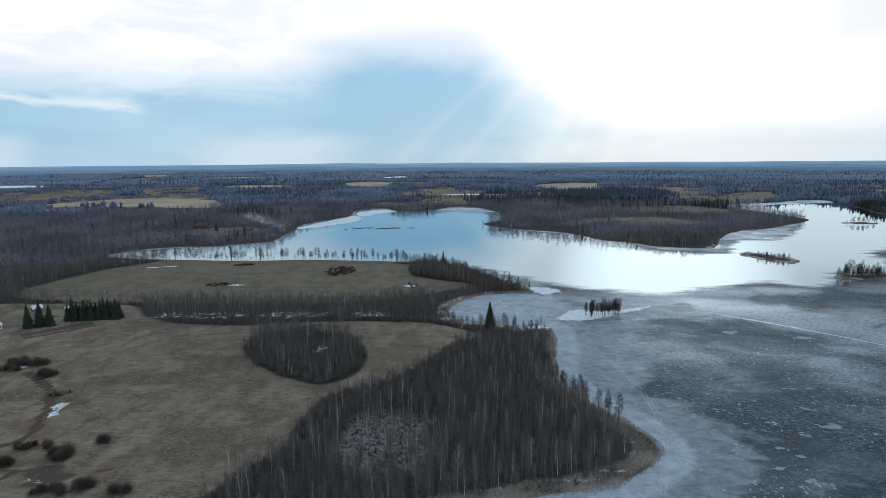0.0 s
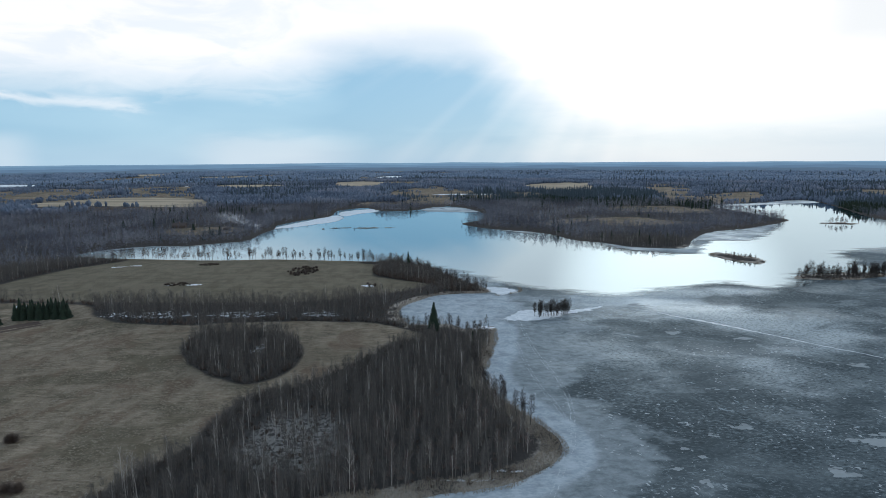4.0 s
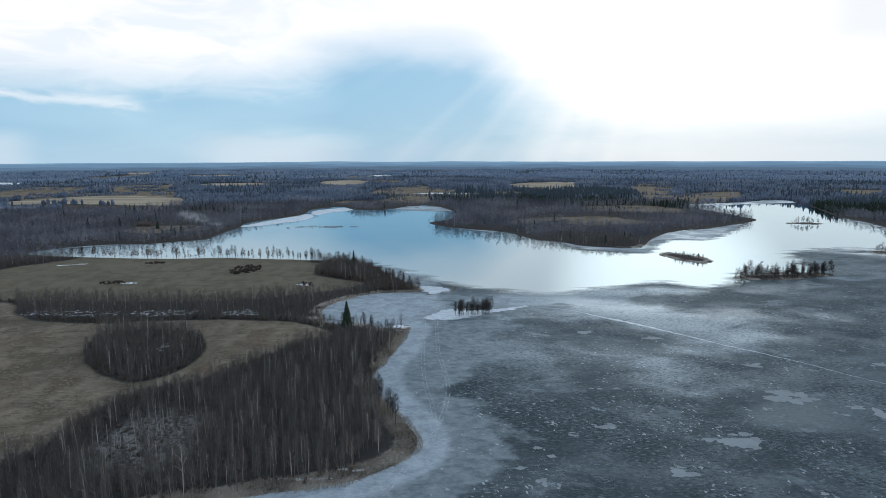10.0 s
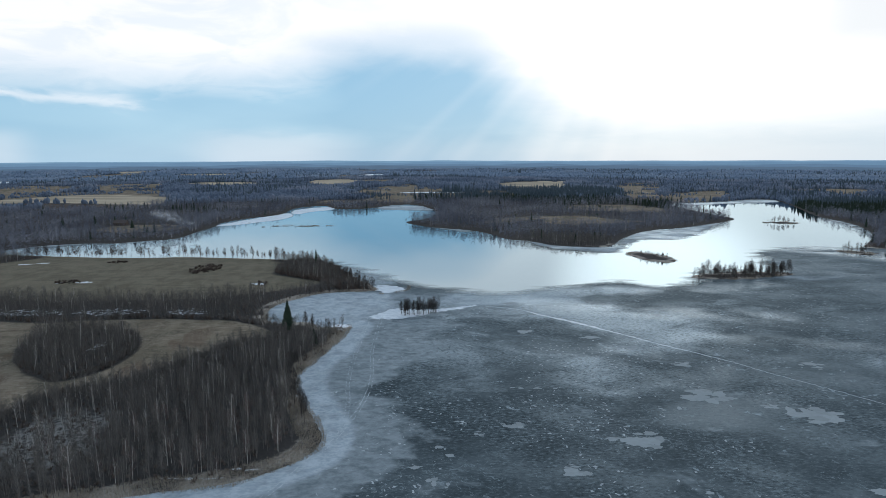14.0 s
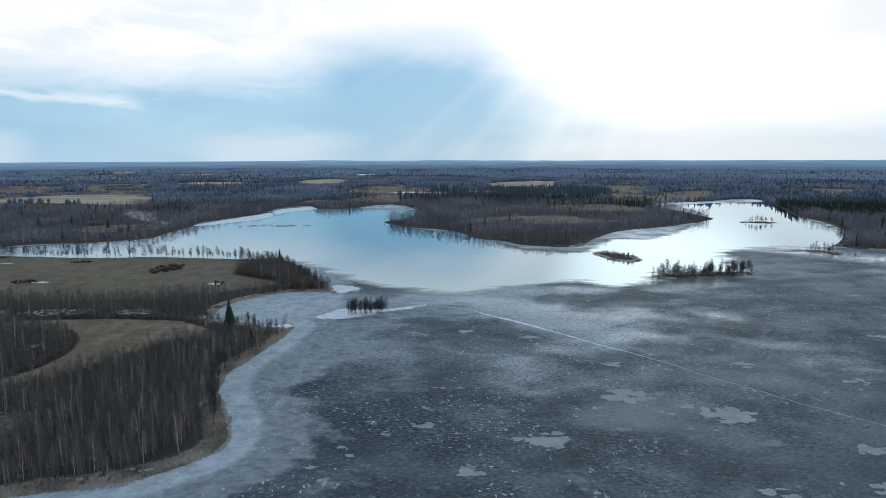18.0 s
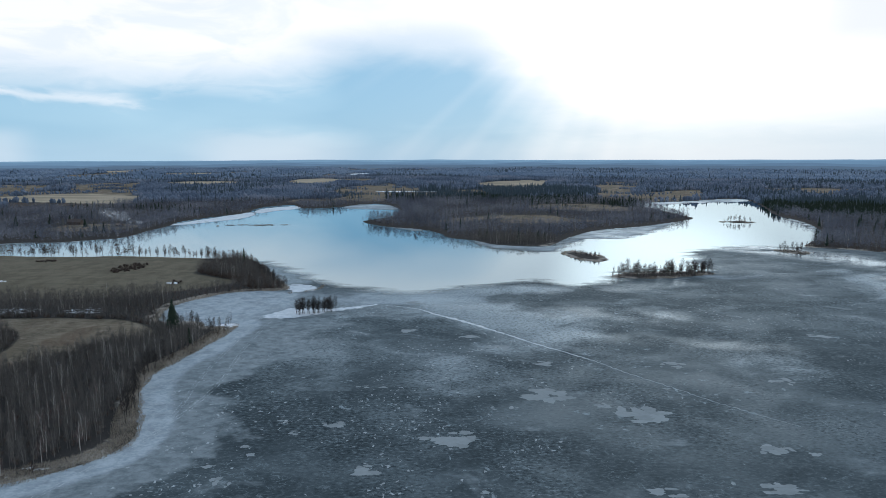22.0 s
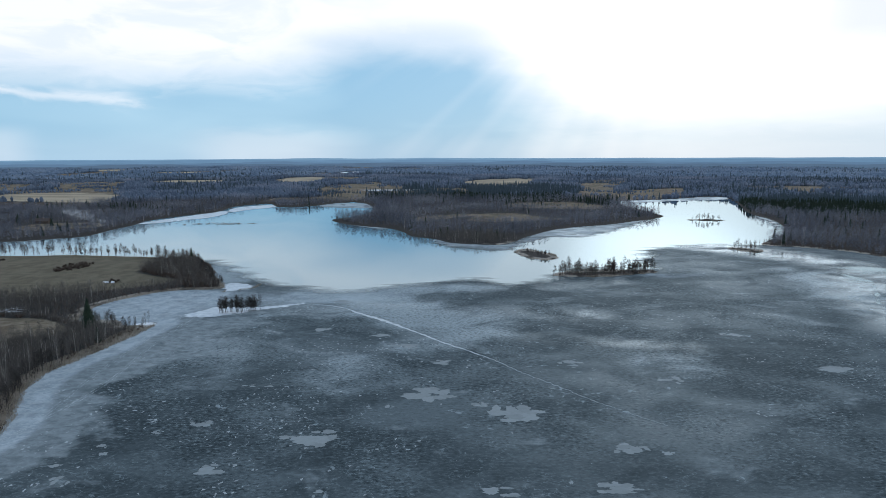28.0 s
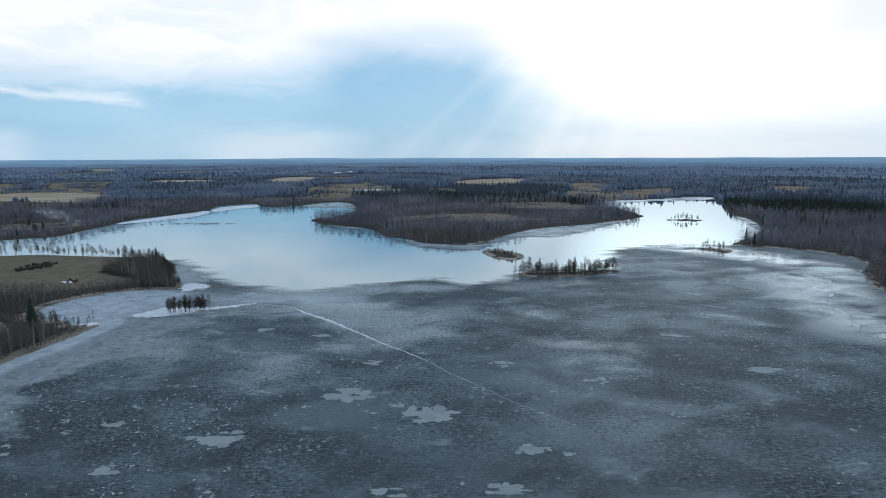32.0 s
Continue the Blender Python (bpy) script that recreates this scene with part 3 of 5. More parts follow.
FAR_FIELDS = [
    ("straw", [(-930, 1390), (-889, 1569), (-780, 1600), (-618, 1560), (-520, 1360), (-620, 1350), (-800, 1370)]),
    ("earth", [(-880, 1350), (-565, 1320), (-520, 1250), (-800, 1250)]),
    ("straw", [(-886, 2323), (-663, 2425), (-552, 2107), (-707, 1946)]),
    ("field", [(-1027, 2002), (-891, 2037), (-650, 1640), (-770, 1620)]),
    ("field", [(-1279, 1900), (-1200, 1935), (-930, 1560), (-1010, 1540)]),
    ("straw", [(-2022, 3739), (-1706, 3712), (-1516, 3322), (-1797, 3343)]),
    ("straw", [(-408, 2536), (-243, 2402), (-197, 2089), (-308, 2095)]),
    ("field", [(805, 2227), (949, 2271), (685, 1515), (599, 1518)]),
    ("field", [(725, 1639), (949, 1747), (832, 1487), (659, 1407)]),
    ("straw", [(-1500, 1250), (-1000, 1150), (-980, 1300), (-1400, 1450)]),
    ("straw", [(-1200, 2900), (-900, 2850), (-850, 3200), (-1200, 3200)]),
    ("straw", [(344, 1862), (511, 1892), (621, 2414), (367, 2311)]),
    ("field", [(300, 950), (335, 1050), (395, 1062), (440, 1000), (482, 974), (427, 949), (363, 930)]),
    ("field", [(398, 1216), (449, 1150), (564, 1135), (575, 1230), (520, 1290), (400, 1265)]),
    ("field", [(215, 965), (290, 1015), (300, 1045), (230, 1010)]),
    ("field", [(-2300, 1900), (-1450, 1950), (-1560, 2320), (-2200, 2320)]),
    ("field", [(-345, 2750), (-170, 2750), (-165, 3130), (-345, 3130)]),
    ("field", [(10, 1560), (180, 1560), (190, 1735), (0, 1735)]),
    ("field", [(1150, 1650), (1400, 1600), (1450, 1750), (1180, 1800)]),
    ("field", YARD),
]
FAR_FIELDS = [(kind, rounded(p, steps=3)) for kind, p in FAR_FIELDS]
FAR_LAKES = [(-255, 3330, 75, 200, 9.0), (95, 1760, 80, 22, 4.0), (-1900, 2420, 330, 110, 8.0)]
FAR_LAKES.append((-1000, 2250, 120, 60, 8.0))


def open_land(x, y):
    """How far a place is field or clearing, kind by kind, from 0 to 1."""
    soft = 4 + np.hypot(x - 145, y) * 0.006
    ragged = wander(x, y, 18, 21) * 2.5
    near = step(signed(NEAR_FIELD, x, y) + ragged, -soft, soft) * (1 - step(signed(COPSE, x, y) + ragged, -soft, soft))
    hill = step(signed(HILL_FIELD, x, y) + ragged, -soft, soft)
    kinds = {"field": near, "green": hill, "straw": np.zeros(x.shape), "earth": np.zeros(x.shape)}
    for kind, poly in FAR_FIELDS:
        kinds[kind] = np.maximum(kinds[kind], step(signed(poly, x, y) + wander(x, y, 160, 4, 4) * 0.02 * np.hypot(x - 145, y) + wander(x, y, 42, 24) * 0.014 * np.hypot(x - 145, y) + 6, -soft, soft))
    ditch = away(np.array([(-212, 286), (-189, 267), (-178, 255), (-172, 241), (-164, 223), (-163, 212), (-178, 199), (-200, 186)]), x, y, False)
    kinds["green"] = np.maximum(kinds["green"], 0.9 * (1 - step(np.hypot((x + 300) / 26, (y - 385) / 22), 0.6, 1.1)))
    kinds["earth"] = np.maximum(kinds["earth"], 0.8 * (1 - step(ditch + 1.5 * wander(x, y, 7, 67), 1.2, 4.0)))
    kinds["earth"] = np.maximum(kinds["earth"], 0.62 * (1 - step(np.hypot((x + 136) / 22, (y - 187) / 11) + 1.0 * wander(x, y, 5, 66), 0.3, 1.3)))
    kinds["earth"] = np.maximum(kinds["earth"], 0.75 * (1 - step(np.hypot((x + 176) / 8, (y - 257) / 6) + 0.8 * wander(x, y, 5, 68), 0.4, 1.2)))
    glades = step(wander(x * 0.75, y * 0.40, 230, 77) + 0.3 * wander(x, y * 0.7, 90, 3), 0.17 + 0.4 * step(x, 50, 500), 0.27 + 0.4 * step(x, 50, 500)) * step(y + 0.25 * np.abs(x), 1250, 1600)
    kinds["field"] = np.maximum(kinds["field"], glades)
    return kinds


def rise(x, y, far):
    """The height of the land, far metres from the water."""
    r = np.hypot(x - 145, y)
    h = 0.5 * step(far, -0.5, 3) + 1.2 * step(far, 2, 70) + (0.6 * wander(x, y, 60, 9) + 0.25 * wander(x, y, 13, 2)) * step(far, 4, 50)
    h = h + 1.6 * step(signed(HILL_FIELD, x, y), 0, 60)
    back = step(r, 1100, 2600)
    h = h + back * (10 + 11 * wander(x, y, 620, 31)) * step(far, 0, 200)
    h = h + step(r, 1500, 2600) * 13 * np.maximum(wander(x * 0.45, y, 420, 47, 2), -0.4) * step(far, 0, 200)
    h = h + step(r, 2500, 4300) * (3 + 14 * wander(x * 0.6, y, 800, 41, 2)) * step(far, 0, 200)
    for cx, cy, rx, ry, z in FAR_LAKES:
        d = np.hypot((x - cx) / rx, (y - cy) / ry)
        h = np.where(d < 2.2, h + (z - 1.5 - h) * (1 - step(d, 1.05, 2.2)), h)
    return np.where(far > -0.5, h, -0.3 - 1.5 * step(-far, 0, 12))


# ---------------------------------------------------------------- building helpers


def mesh_from(name, verts, faces, mats, index=None, smooth=False):
    """A mesh out of arrays; faces all have the same number of corners."""
    me = bpy.data.meshes.new(name)
    verts, faces = np.asarray(verts, np.float32), np.asarray(faces, np.int32)
    me.vertices.add(len(verts))
    me.vertices.foreach_set("co", verts.ravel())
    me.loops.add(faces.size)
    me.loops.foreach_set("vertex_index", faces.ravel())
    me.polygons.add(len(faces))
    me.polygons.foreach_set("loop_start", np.arange(len(faces), dtype=np.int32) * faces.shape[1])
    for m in mats:
        me.materials.append(m)
    if index is not None:
        me.polygons.foreach_set("material_index", np.asarray(index, np.int32))
    me.update(calc_edges=True)
    me.polygons.foreach_set("use_smooth", np.full(len(faces), smooth))
    return me


def set_attr(me, name, values):
    me.attributes.new(name, "FLOAT", "POINT").data.foreach_set("value", np.asarray(values, np.float32))


def grid_faces(nx, ny):
    i = np.arange(nx * ny).reshape(ny, nx)
    return np.stack([i[:-1, :-1], i[:-1, 1:], i[1:, 1:], i[1:, :-1]], -1).reshape(-1, 4)


def graded(lo, a, b, hi, fine, growth):
    """Places on an axis: even from a to b, ever wider outside."""
    mid = list(np.arange(a, b + fine / 2, fine))
    s, v = fine, mid[-1]
    while v < hi:
        s *= growth
        v += s
        mid.append(min(v, hi))
    s, v = fine, a
    while v > lo:
        s *= growth
        v -= s
        mid.insert(0, max(v, lo))
    return np.array(mid)


def part(name, me, parent, label=""):
    ob = new(name, me)
    ob.parent = parent
    return tagged(ob, label)


# ---------------------------------------------------------------- ground, water, ice
SNOW = [(-168, 244, 4, 6), (-166, 236, 4, 5), (-224, 295, 8, 5), (-135, 183, 15, 8), (-190, 397, 16, 12), (-158, 397, 34, 13), (-105, 397, 34, 13), (-50, 397, 20, 12), (-196, 486, 6, 3.5), (-176, 487, 9, 4), (-291, 579, 10, 4), (-276, 585, 9, 4), (-70, 322, 7, 11), (60, 367, 11, 5), (64, 360, 4, 8), (42, 184, 14, 3), (58, 190, 6, 3), (-28, 486, 8, 5)]


def make_ground():
    gx = graded(-4600, -340, 700, 4600, 3.4, 1.075)
    gy = graded(-3000, 130, 720, 4650, 3.0, 1.04)
    x, y = [a.ravel() for a in np.meshgrid(gx, gy)]
    far = inland(x, y)
    z = rise(x, y, far)
    me = mesh_from("ground", np.stack([x, y, z], 1), grid_faces(len(gx), len(gy)), [GROUND], smooth=True)
    for kind, v in open_land(x, y).items():
        set_attr(me, kind, v)
    snow = np.zeros(x.shape)
    for cx, cy, rx, ry in SNOW:
        snow = np.maximum(snow, (1.35 if 50 < cx < 70 or cy in (244, 236, 295, 486, 487, 579, 585) else 0.72 if cy == 183 else 0.9 if cy == 397 else 1.0) * (1 - step(np.hypot((x - cx) / rx, (y - cy) / ry), 0.55, 1.25)))
    set_attr(me, "snow", snow * 0.5)
    set_attr(me, "bog", 1 - step(np.hypot((x + 20) / 25, (y - 210) / 26) + 0.35 * wander(x, y, 12, 88), 0.5, 1.1))
    set_attr(me, "rim", (1 - step(far, 6, 14)) * step(x, -200, -100) * np.maximum(1 - step(y, 480, 620), step(x, 290, 310) * (1 - step(y, 700, 760))) * (0.55 + 0.55 * wander(x, y, 9, 44)))
    tagged(new("ground", me), "rolling land of dry winter grass, bare woods and fields round a lake", "ground", kind="structure")


def make_water():
    v = [(-420, -330, 0), (1000, -330, 0), (1000, 1560, 0), (-420, 1560, 0)]
    tagged(new("water", mesh_from("water", v, [(0, 1, 2, 3)], [WATER])), "still open lake water that mirrors the cloudy sky", "water", kind="structure")
    for cx, cy, rx, ry, z in FAR_LAKES:
        a = np.linspace(0, 2 * math.pi, 40, endpoint=False)
        r = 1.15 + 0.12 * np.sin(3 * a + cx) + 0.08 * np.sin(5 * a)
        v = np.stack([cx + rx * r * np.cos(a), cy + ry * r * np.sin(a), np.full(40, z)], 1)
        me = mesh_from("far_lake", v, [list(range(40))], [FROZEN])
        tagged(new("far_lake", me), "small frozen lake among distant woods", "water", kind="structure")


FROZEN = plain("pale_ice", (0.62, 0.68, 0.73), 0.5, 0.02, 0.15)
PATCHES = [(201, 212, 13, 9), (248, 252, 16, 10), (283, 233, 14, 12), (270, 241, 6, 4), (230, 240, 3, 4), (252, 294, 7, 5), (268, 291, 5, 4), (216, 342, 8, 5), (232, 321, 11, 5), (320, 292, 8, 7),
           (173, 188, 7, 5), (322, 202, 9, 6), (335, 198, 4, 3), (363, 269, 8, 6), (272, 175, 9, 4), (212, 174, 4, 3), (309, 176, 11, 5)]
SMALL_PATCHES = [(296, 181, 2, 3), (452, 283, 13, 6), (426, 340, 9, 6), (178, 425, 9, 6), (177, 354, 8, 6), (222, 240, 3, 3), (134, 227, 4, 3), (156, 224, 7, 4), (117, 191, 3, 3), (122, 182, 4, 5),
                 (126, 207, 3, 4), (141, 217, 5, 3), (306, 260, 5, 3), (118, 239, 3, 3), (162, 264, 4, 3), (172, 263, 4, 2), (130, 200, 3, 3), (128, 180, 2, 3)]
# where frost and painted sky sheen lighten the ice (positive) and where the ice is dark and clear, or painted duller
# away from the glare (negative)
VEILS = [(58, 535, 46, 60, 1.5), (184, 453, 50, 26, 0.9), (262, 362, 56, 42, 0.85), (215, 405, 44, 30, 1.0), (250, 470, 64, 20, 0.9), (125, 405, 55, 50, 0.5), (345, 205, 60, 42, -0.35), (235, 195, 60, 40, -0.25), (225, 365, 14, 14, 0.4), (128, 305, 34, 46, 0.6), (214, 288, 40, 34, 0.6), (362, 285, 34, 24, 0.55), (346, 338, 34, 20, 0.4), (346, 421, 36, 28, 0.35),
         (570, 463, 44, 110, 0.7), (385, 235, 50, 30, 0.2), (259, 288, 24, 14, -0.5), (150, 366, 24, 16, -0.3), (432, 445, 70, 50, -0.35), (156, 228, 40, 26, -0.5), (276, 433, 24, 16, -0.5), (330, 284, 16, 14, -0.4)]


def ice_sheet(name, gx, gy, lie, frost, white, label):
    x, y = [a.ravel() for a in np.meshgrid(gx, gy)]
    cover = lie(x, y)
    f = grid_faces(len(gx), len(gy))
    f = f[(cover[f] > -0.6).any(1)]
    used, back = np.unique(f, return_inverse=True)
    x, y = x[used], y[used]
    me = mesh_from(name, np.stack([x, y, np.full(x.shape, 0.05)], 1), back.reshape(-1, 4), [ICE])
    set_attr(me, "ice", cover[used])
    set_attr(me, "frost", frost(x, y))
    set_attr(me, "white", white(x, y))
    glossy = np.zeros(x.shape)
    hoar_sheen = 0.12 * wander(x, y, 70, 36)
    for cx, cy, rx, ry, v in VEILS:
        hoar_sheen = hoar_sheen + v * (1 - step(np.hypot((x - cx) / rx, (y - cy) / ry), 0.2, 1.5))
    set_attr(me, "hoar_sheen", hoar_sheen)
    shore = away(NEAR_LINE, x, y, False)
    edge = 34 + 10 * wander(x, y, 40, 8) + 34 * step(y, 250, 330)
    set_attr(me, "pale", 1.0 - 0.9 * step(shore, 0.55 * edge, 1.35 * edge) - 0.55 * step(y, 690, 700))
    for line, width in (([(555, 690), (600, 645), (630, 590), (645, 545), (612, 490), (570, 400), (555, 350)], 48), ([(190, 428), (250, 408), (300, 396), (350, 380)], 26),
                        ([(230, 478), (300, 462), (400, 492)], 22), ([(270, 345), (330, 332), (390, 318)], 16)):
        glossy = np.maximum(glossy, (1.7 if width == 48 else 0.35) * (1 - step(away(rounded(line, False), x, y, False), 0.1 * width, width)))
    set_attr(me, "wet", np.maximum(glossy, 0.35 * (y > 690)))
    tagged(new(name, me), label, "ice", kind="structure")


def make_ice():
    def lie(x, y):
        d = signed(ICE_LINE, x, y)
        pools = np.maximum(1.2 - np.hypot((x - 650) / 42, (y - 540) / 34), 0.9 - np.hypot((x - 612) / 26, (y - 500) / 60))
        pools = np.maximum(pools, 0.95 - away(np.array([(612, 522), (616, 486), (590, 445), (566, 411), (561, 381), (543, 346)]), x, y, False) / 4.5 + 0.5 * wander(x, y, 12, 73))
        pools = np.maximum(pools, 1.3 - np.hypot((x - 556) / 20, (y - 338) / 11))
        pools = np.maximum(pools, 0.95 - np.hypot((x - 600) / 22, (y - 628) / 14))
        return np.clip(0.5 + d / 32, -1, 1.5) - 1.45 * np.clip(pools, 0, 1)

    def frost(x, y):
        d = away(NEAR_LINE, x, y, False)
        band = 1.15 * (1 - step(d, 5, 21 + 6 * wander(x, y, 50, 8)))
        cove = 0.80 * (1 - step(np.hypot((x - 45) / 55, (y - 425) / 55), 0.6, 1.25))
        isle = 0.50 * (1 - step(np.hypot((x - 455) / 45, (y - 515) / 16), 0.4, 1.1))
        sheet = 0.52 * (1 - step(np.hypot((x - 150) / 120, (y - 442) / 36), 0.4, 1.15))
        return np.maximum(np.maximum(band, cove), np.maximum(isle, sheet))

    def white(x, y):
        tail = rounded([(78, 385), (83, 398), (91, 411), (104, 410), (116, 408), (126, 411), (151, 420), (144, 413), (125, 403), (113, 394), (100, 385)])
        cove = rounded([(66, 478), (74, 490), (84, 489), (96, 480), (98, 466), (88, 462), (78, 458), (74, 468)])
        return np.clip(1.45 + np.maximum(signed(tail, x, y), signed(cove, x, y) * 0.6 - 1.0) / 5.0, 0, 2.1)

    ice_sheet("lake_ice", np.arange(-140, 781, 3.0), np.concatenate([np.arange(-320, 120, 12.0), np.arange(120, 721, 3.0)]), lie, frost, white,
              "dark wet spring ice with pale frost along the shore and patches of old snow")
    white_ice = [[(-236, 930), (-224, 990), (-206, 1050), (-190, 1110), (-174, 1146), (-152, 1096), (-157, 1026), (-177, 996), (-207, 946)],
                 [(-172, 1165), (-172, 1235), (-116, 1295), (-102, 1232), (-136, 1177), (-151, 1130)]]
    grey_ice = [[(-10, 1240), (-6, 1335), (82, 1325), (135, 1260), (130, 1210), (75, 1198)], [(92, 932), (126, 925), (171, 895), (172, 848), (146, 862)],
                [(233, 790), (267, 750), (300, 712), (332, 712), (352, 750), (395, 840), (489, 890), (552, 965), (605, 990), (461, 783), (386, 757), (328, 661), (285, 674), (248, 700)],
                [(680, 1420), (757, 1440), (927, 1535), (981, 1510), (938, 1408), (794, 1360), (685, 1313)],
                [(-400, 690), (-370, 735), (-300, 752), (-240, 795), (-225, 786), (-280, 742), (-330, 728), (-380, 690)],
                [(800, 1000), (790, 940), (750, 850), (742, 860), (778, 950), (786, 1000)]]
    white_ice, grey_ice = [rounded(p) for p in white_ice], [rounded(p) for p in grey_ice]

    def cover(polys, x, y):
        return np.maximum.reduce([signed(p, x, y) for p in polys])

    ice_sheet("shore_ice", np.arange(-420, 1003, 6.0), np.arange(640, 1541, 6.0), lambda x, y: np.clip(0.6 + np.maximum(cover(white_ice, x, y) / 6, (cover(grey_ice, x, y) - 6) / 20), -1, 1.8),
              lambda x, y: 0.5 + 0 * x, lambda x, y: np.clip(2.0 + cover(white_ice, x, y) / 5, 0, 2.6), "shelves of whitish rotting ice left along the far shores")
    # pressure crack across the ice
    line = rounded([(158, 417), (180, 408), (196, 391), (212, 376), (233, 352), (253, 328), (272, 307), (282, 295), (293, 279), (307, 262), (320, 245), (331, 233), (343, 221)], False, 14)
    n = len(line)
    way = np.gradient(line, axis=0)
    way /= np.linalg.norm(way, axis=1)[:, None]
    side = np.stack([-way[:, 1], way[:, 0]], 1)
    jag = np.array([random.uniform(-0.9, 0.9) for _ in range(n)])
    wide = np.interp(np.arange(n), [0, 0.10 * n, 0.22 * n, 0.34 * n, 0.55 * n, 0.75 * n, n], [0.25, 0.6, 1.4, 0.8, 0.20, 0.10, 0.04])
    mid = line + side * jag[:, None] * 0.6
    wide *= np.array([random.uniform(0.5, 1.5) for _ in range(n)])
    left, right = mid + side * wide[:, None], mid - side * wide[:, None]
    v = np.concatenate([np.c_[left, np.full(n, 0.06)], np.c_[mid, np.full(n, 0.22)], np.c_[right, np.full(n, 0.06)]])
    i = np.arange(n - 1)
    f = np.concatenate([np.stack([i + a, i + 1 + a, i + 1 + a + n, i + a + n], 1) for a in (0, n)])
    tagged(new("ice_ridge", mesh_from("ice_ridge", v, f, [plain("broken_ice", (0.52, 0.57, 0.60), 0.5, 0.25, 0.3)])), "white refrozen pressure crack running across dark ice", "ice", kind="structure")


def ice_tracks():
    """Old trails over the shore ice, trodden pale in broken lengths."""
    mat = plain("pressed_ice", (0.40, 0.45, 0.48), 0.7, 0.06, 0.4)
    trails = [[(60, 160), (69, 173), (78, 195), (86, 217), (85, 244), (81, 270), (79, 302), (78, 342), (77, 393)], [(86, 217), (91, 244), (92, 270), (89, 300), (87, 321), (85, 393)]]
    for trail in trails:
        root = tagged(new("ice_track"), "faint pale broken trail pressed into shore ice", "track", kind="structure")
        for off in (-0.8, 0.8):
            line = rounded(trail, False, 40)
            way = np.gradient(line, axis=0)
            way /= np.linalg.norm(way, axis=1)[:, None]
            side = np.stack([-way[:, 1], way[:, 0]], 1)
            n = len(line)
            sway = np.array([random.uniform(-0.25, 0.25) for _ in range(n)])[:, None]
            wide = np.array([max(0.003, random.uniform(-0.16, 0.20)) for _ in range(n)])[:, None]
            left, right = line + side * (off + sway - wide), line + side * (off + sway + wide)
            v = np.concatenate([np.c_[left, np.full(n, 0.058)], np.c_[right, np.full(n, 0.058)]])
            i = np.arange(n - 1)
            part("mark", mesh_from("mark", v, np.stack([i, i + 1, i + 1 + n, i + n], 1), [mat]), root)


def snow_patches():
    """Plates of old crusted snow frozen onto the ice, with lobed and ragged outlines."""
    rng = random.Random(77)
    mat = plain("old_snow", (0.225, 0.256, 0.268), 0.85, 0.6, 0.42)
    for cx, cy, rx, ry in PATCHES + SMALL_PATCHES:
        big = rx > 5.5
        root = tagged(new("snow_patch"), ("wide" if big else "small") + " ragged grey patch of crusted snow on dark ice", "snow patch", "snow patches on the ice")
        root.matrix_world = pose(cx, cy, 0)
        for k in range(13 if rx > 9 else 8 if big else 3):
            a, q = rng.uniform(0, 6.283), rng.uniform(0.15, 0.78)
            ox, oy = rx * q * math.cos(a), ry * q * math.sin(a)
            sx, sy = rx * rng.uniform(0.16, 0.46) * (1.3 - q), ry * rng.uniform(0.14, 0.42) * (1.3 - q)
            waves = [(w, rng.uniform(0.4, 1.0) * 0.24 / math.sqrt(w), rng.uniform(0, 6.283)) for w in (2, 3, 5, 7, 11, 13)]
            count, high = 40, 0.066 + 0.0016 * k
            v, f = [(ox, oy, high)], []
            for u, h in ((0.93, high), (1.0, 0.05)):
                for i in range(count):
                    b = 2 * math.pi * i / count
                    r = u * (1 + sum(g * math.cos(w * b + z) for w, g, z in waves))
                    v.append((ox + sx * r * math.cos(b), oy + sy * r * math.sin(b), h))
            for i in range(count):
                j = (i + 1) % count
                f.append((0, 1 + i, 1 + j))
                f.append((1 + i, 1 + count + i, 1 + count + j, 1 + j))
            me = bpy.data.meshes.new("plate")
            me.from_pydata(v, [], f)
            me.materials.append(mat)
            part("plate", me, root)


def snow_crusts():
    """Small flakes of crusted snow left lying on the ice, thin and low."""
    rng = np.random.default_rng(31)
    flakes = []
    for k in range(10):
        a = np.sort(rng.uniform(0, 6.283, 7))
        r = rng.uniform(0.35, 1.0, 7)
        ring = np.stack([np.cos(a) * r, np.sin(a) * r * rng.uniform(0.25, 0.7), np.full(7, 0.004)], 1)
        v = np.concatenate([ring, [[0, 0, 0.05]]])
        flakes.append((np.zeros((0, 3)), np.zeros((0, 3), int), v, np.array([(i, (i + 1) % 7, 7) for i in range(7)])))
    x, y = spots(60, 640, 165, 640, 2.3, 91)
    thick = wander(x, y, 46, 61) + 0.7 * wander(x, y, 13, 62) + 0.22 * (1 - step(np.hypot((x - 112) / 32, (y - 270) / 80), 0.3, 1.1))
    keep = (thick + rng.uniform(-0.5, 0.5, x.shape) > 0.52) & (inland(x, y) < -6) & (signed(ICE_LINE, x, y) > 22)
    x, y = x[keep], y[keep]
    size = rng.uniform(0.3, 1.0, x.shape) ** 3.0 * 1.5
    mat = plain("crusted_snow", (0.33, 0.365, 0.385), 0.85, 0.03, 0.55)
    planted("snow_crust", flakes, rng.integers(0, 10, x.shape), x, y, np.full(x.shape, 0.056), size, [mat, mat], "small flakes of grey crusted snow scattered on dark ice", "snow", 12)


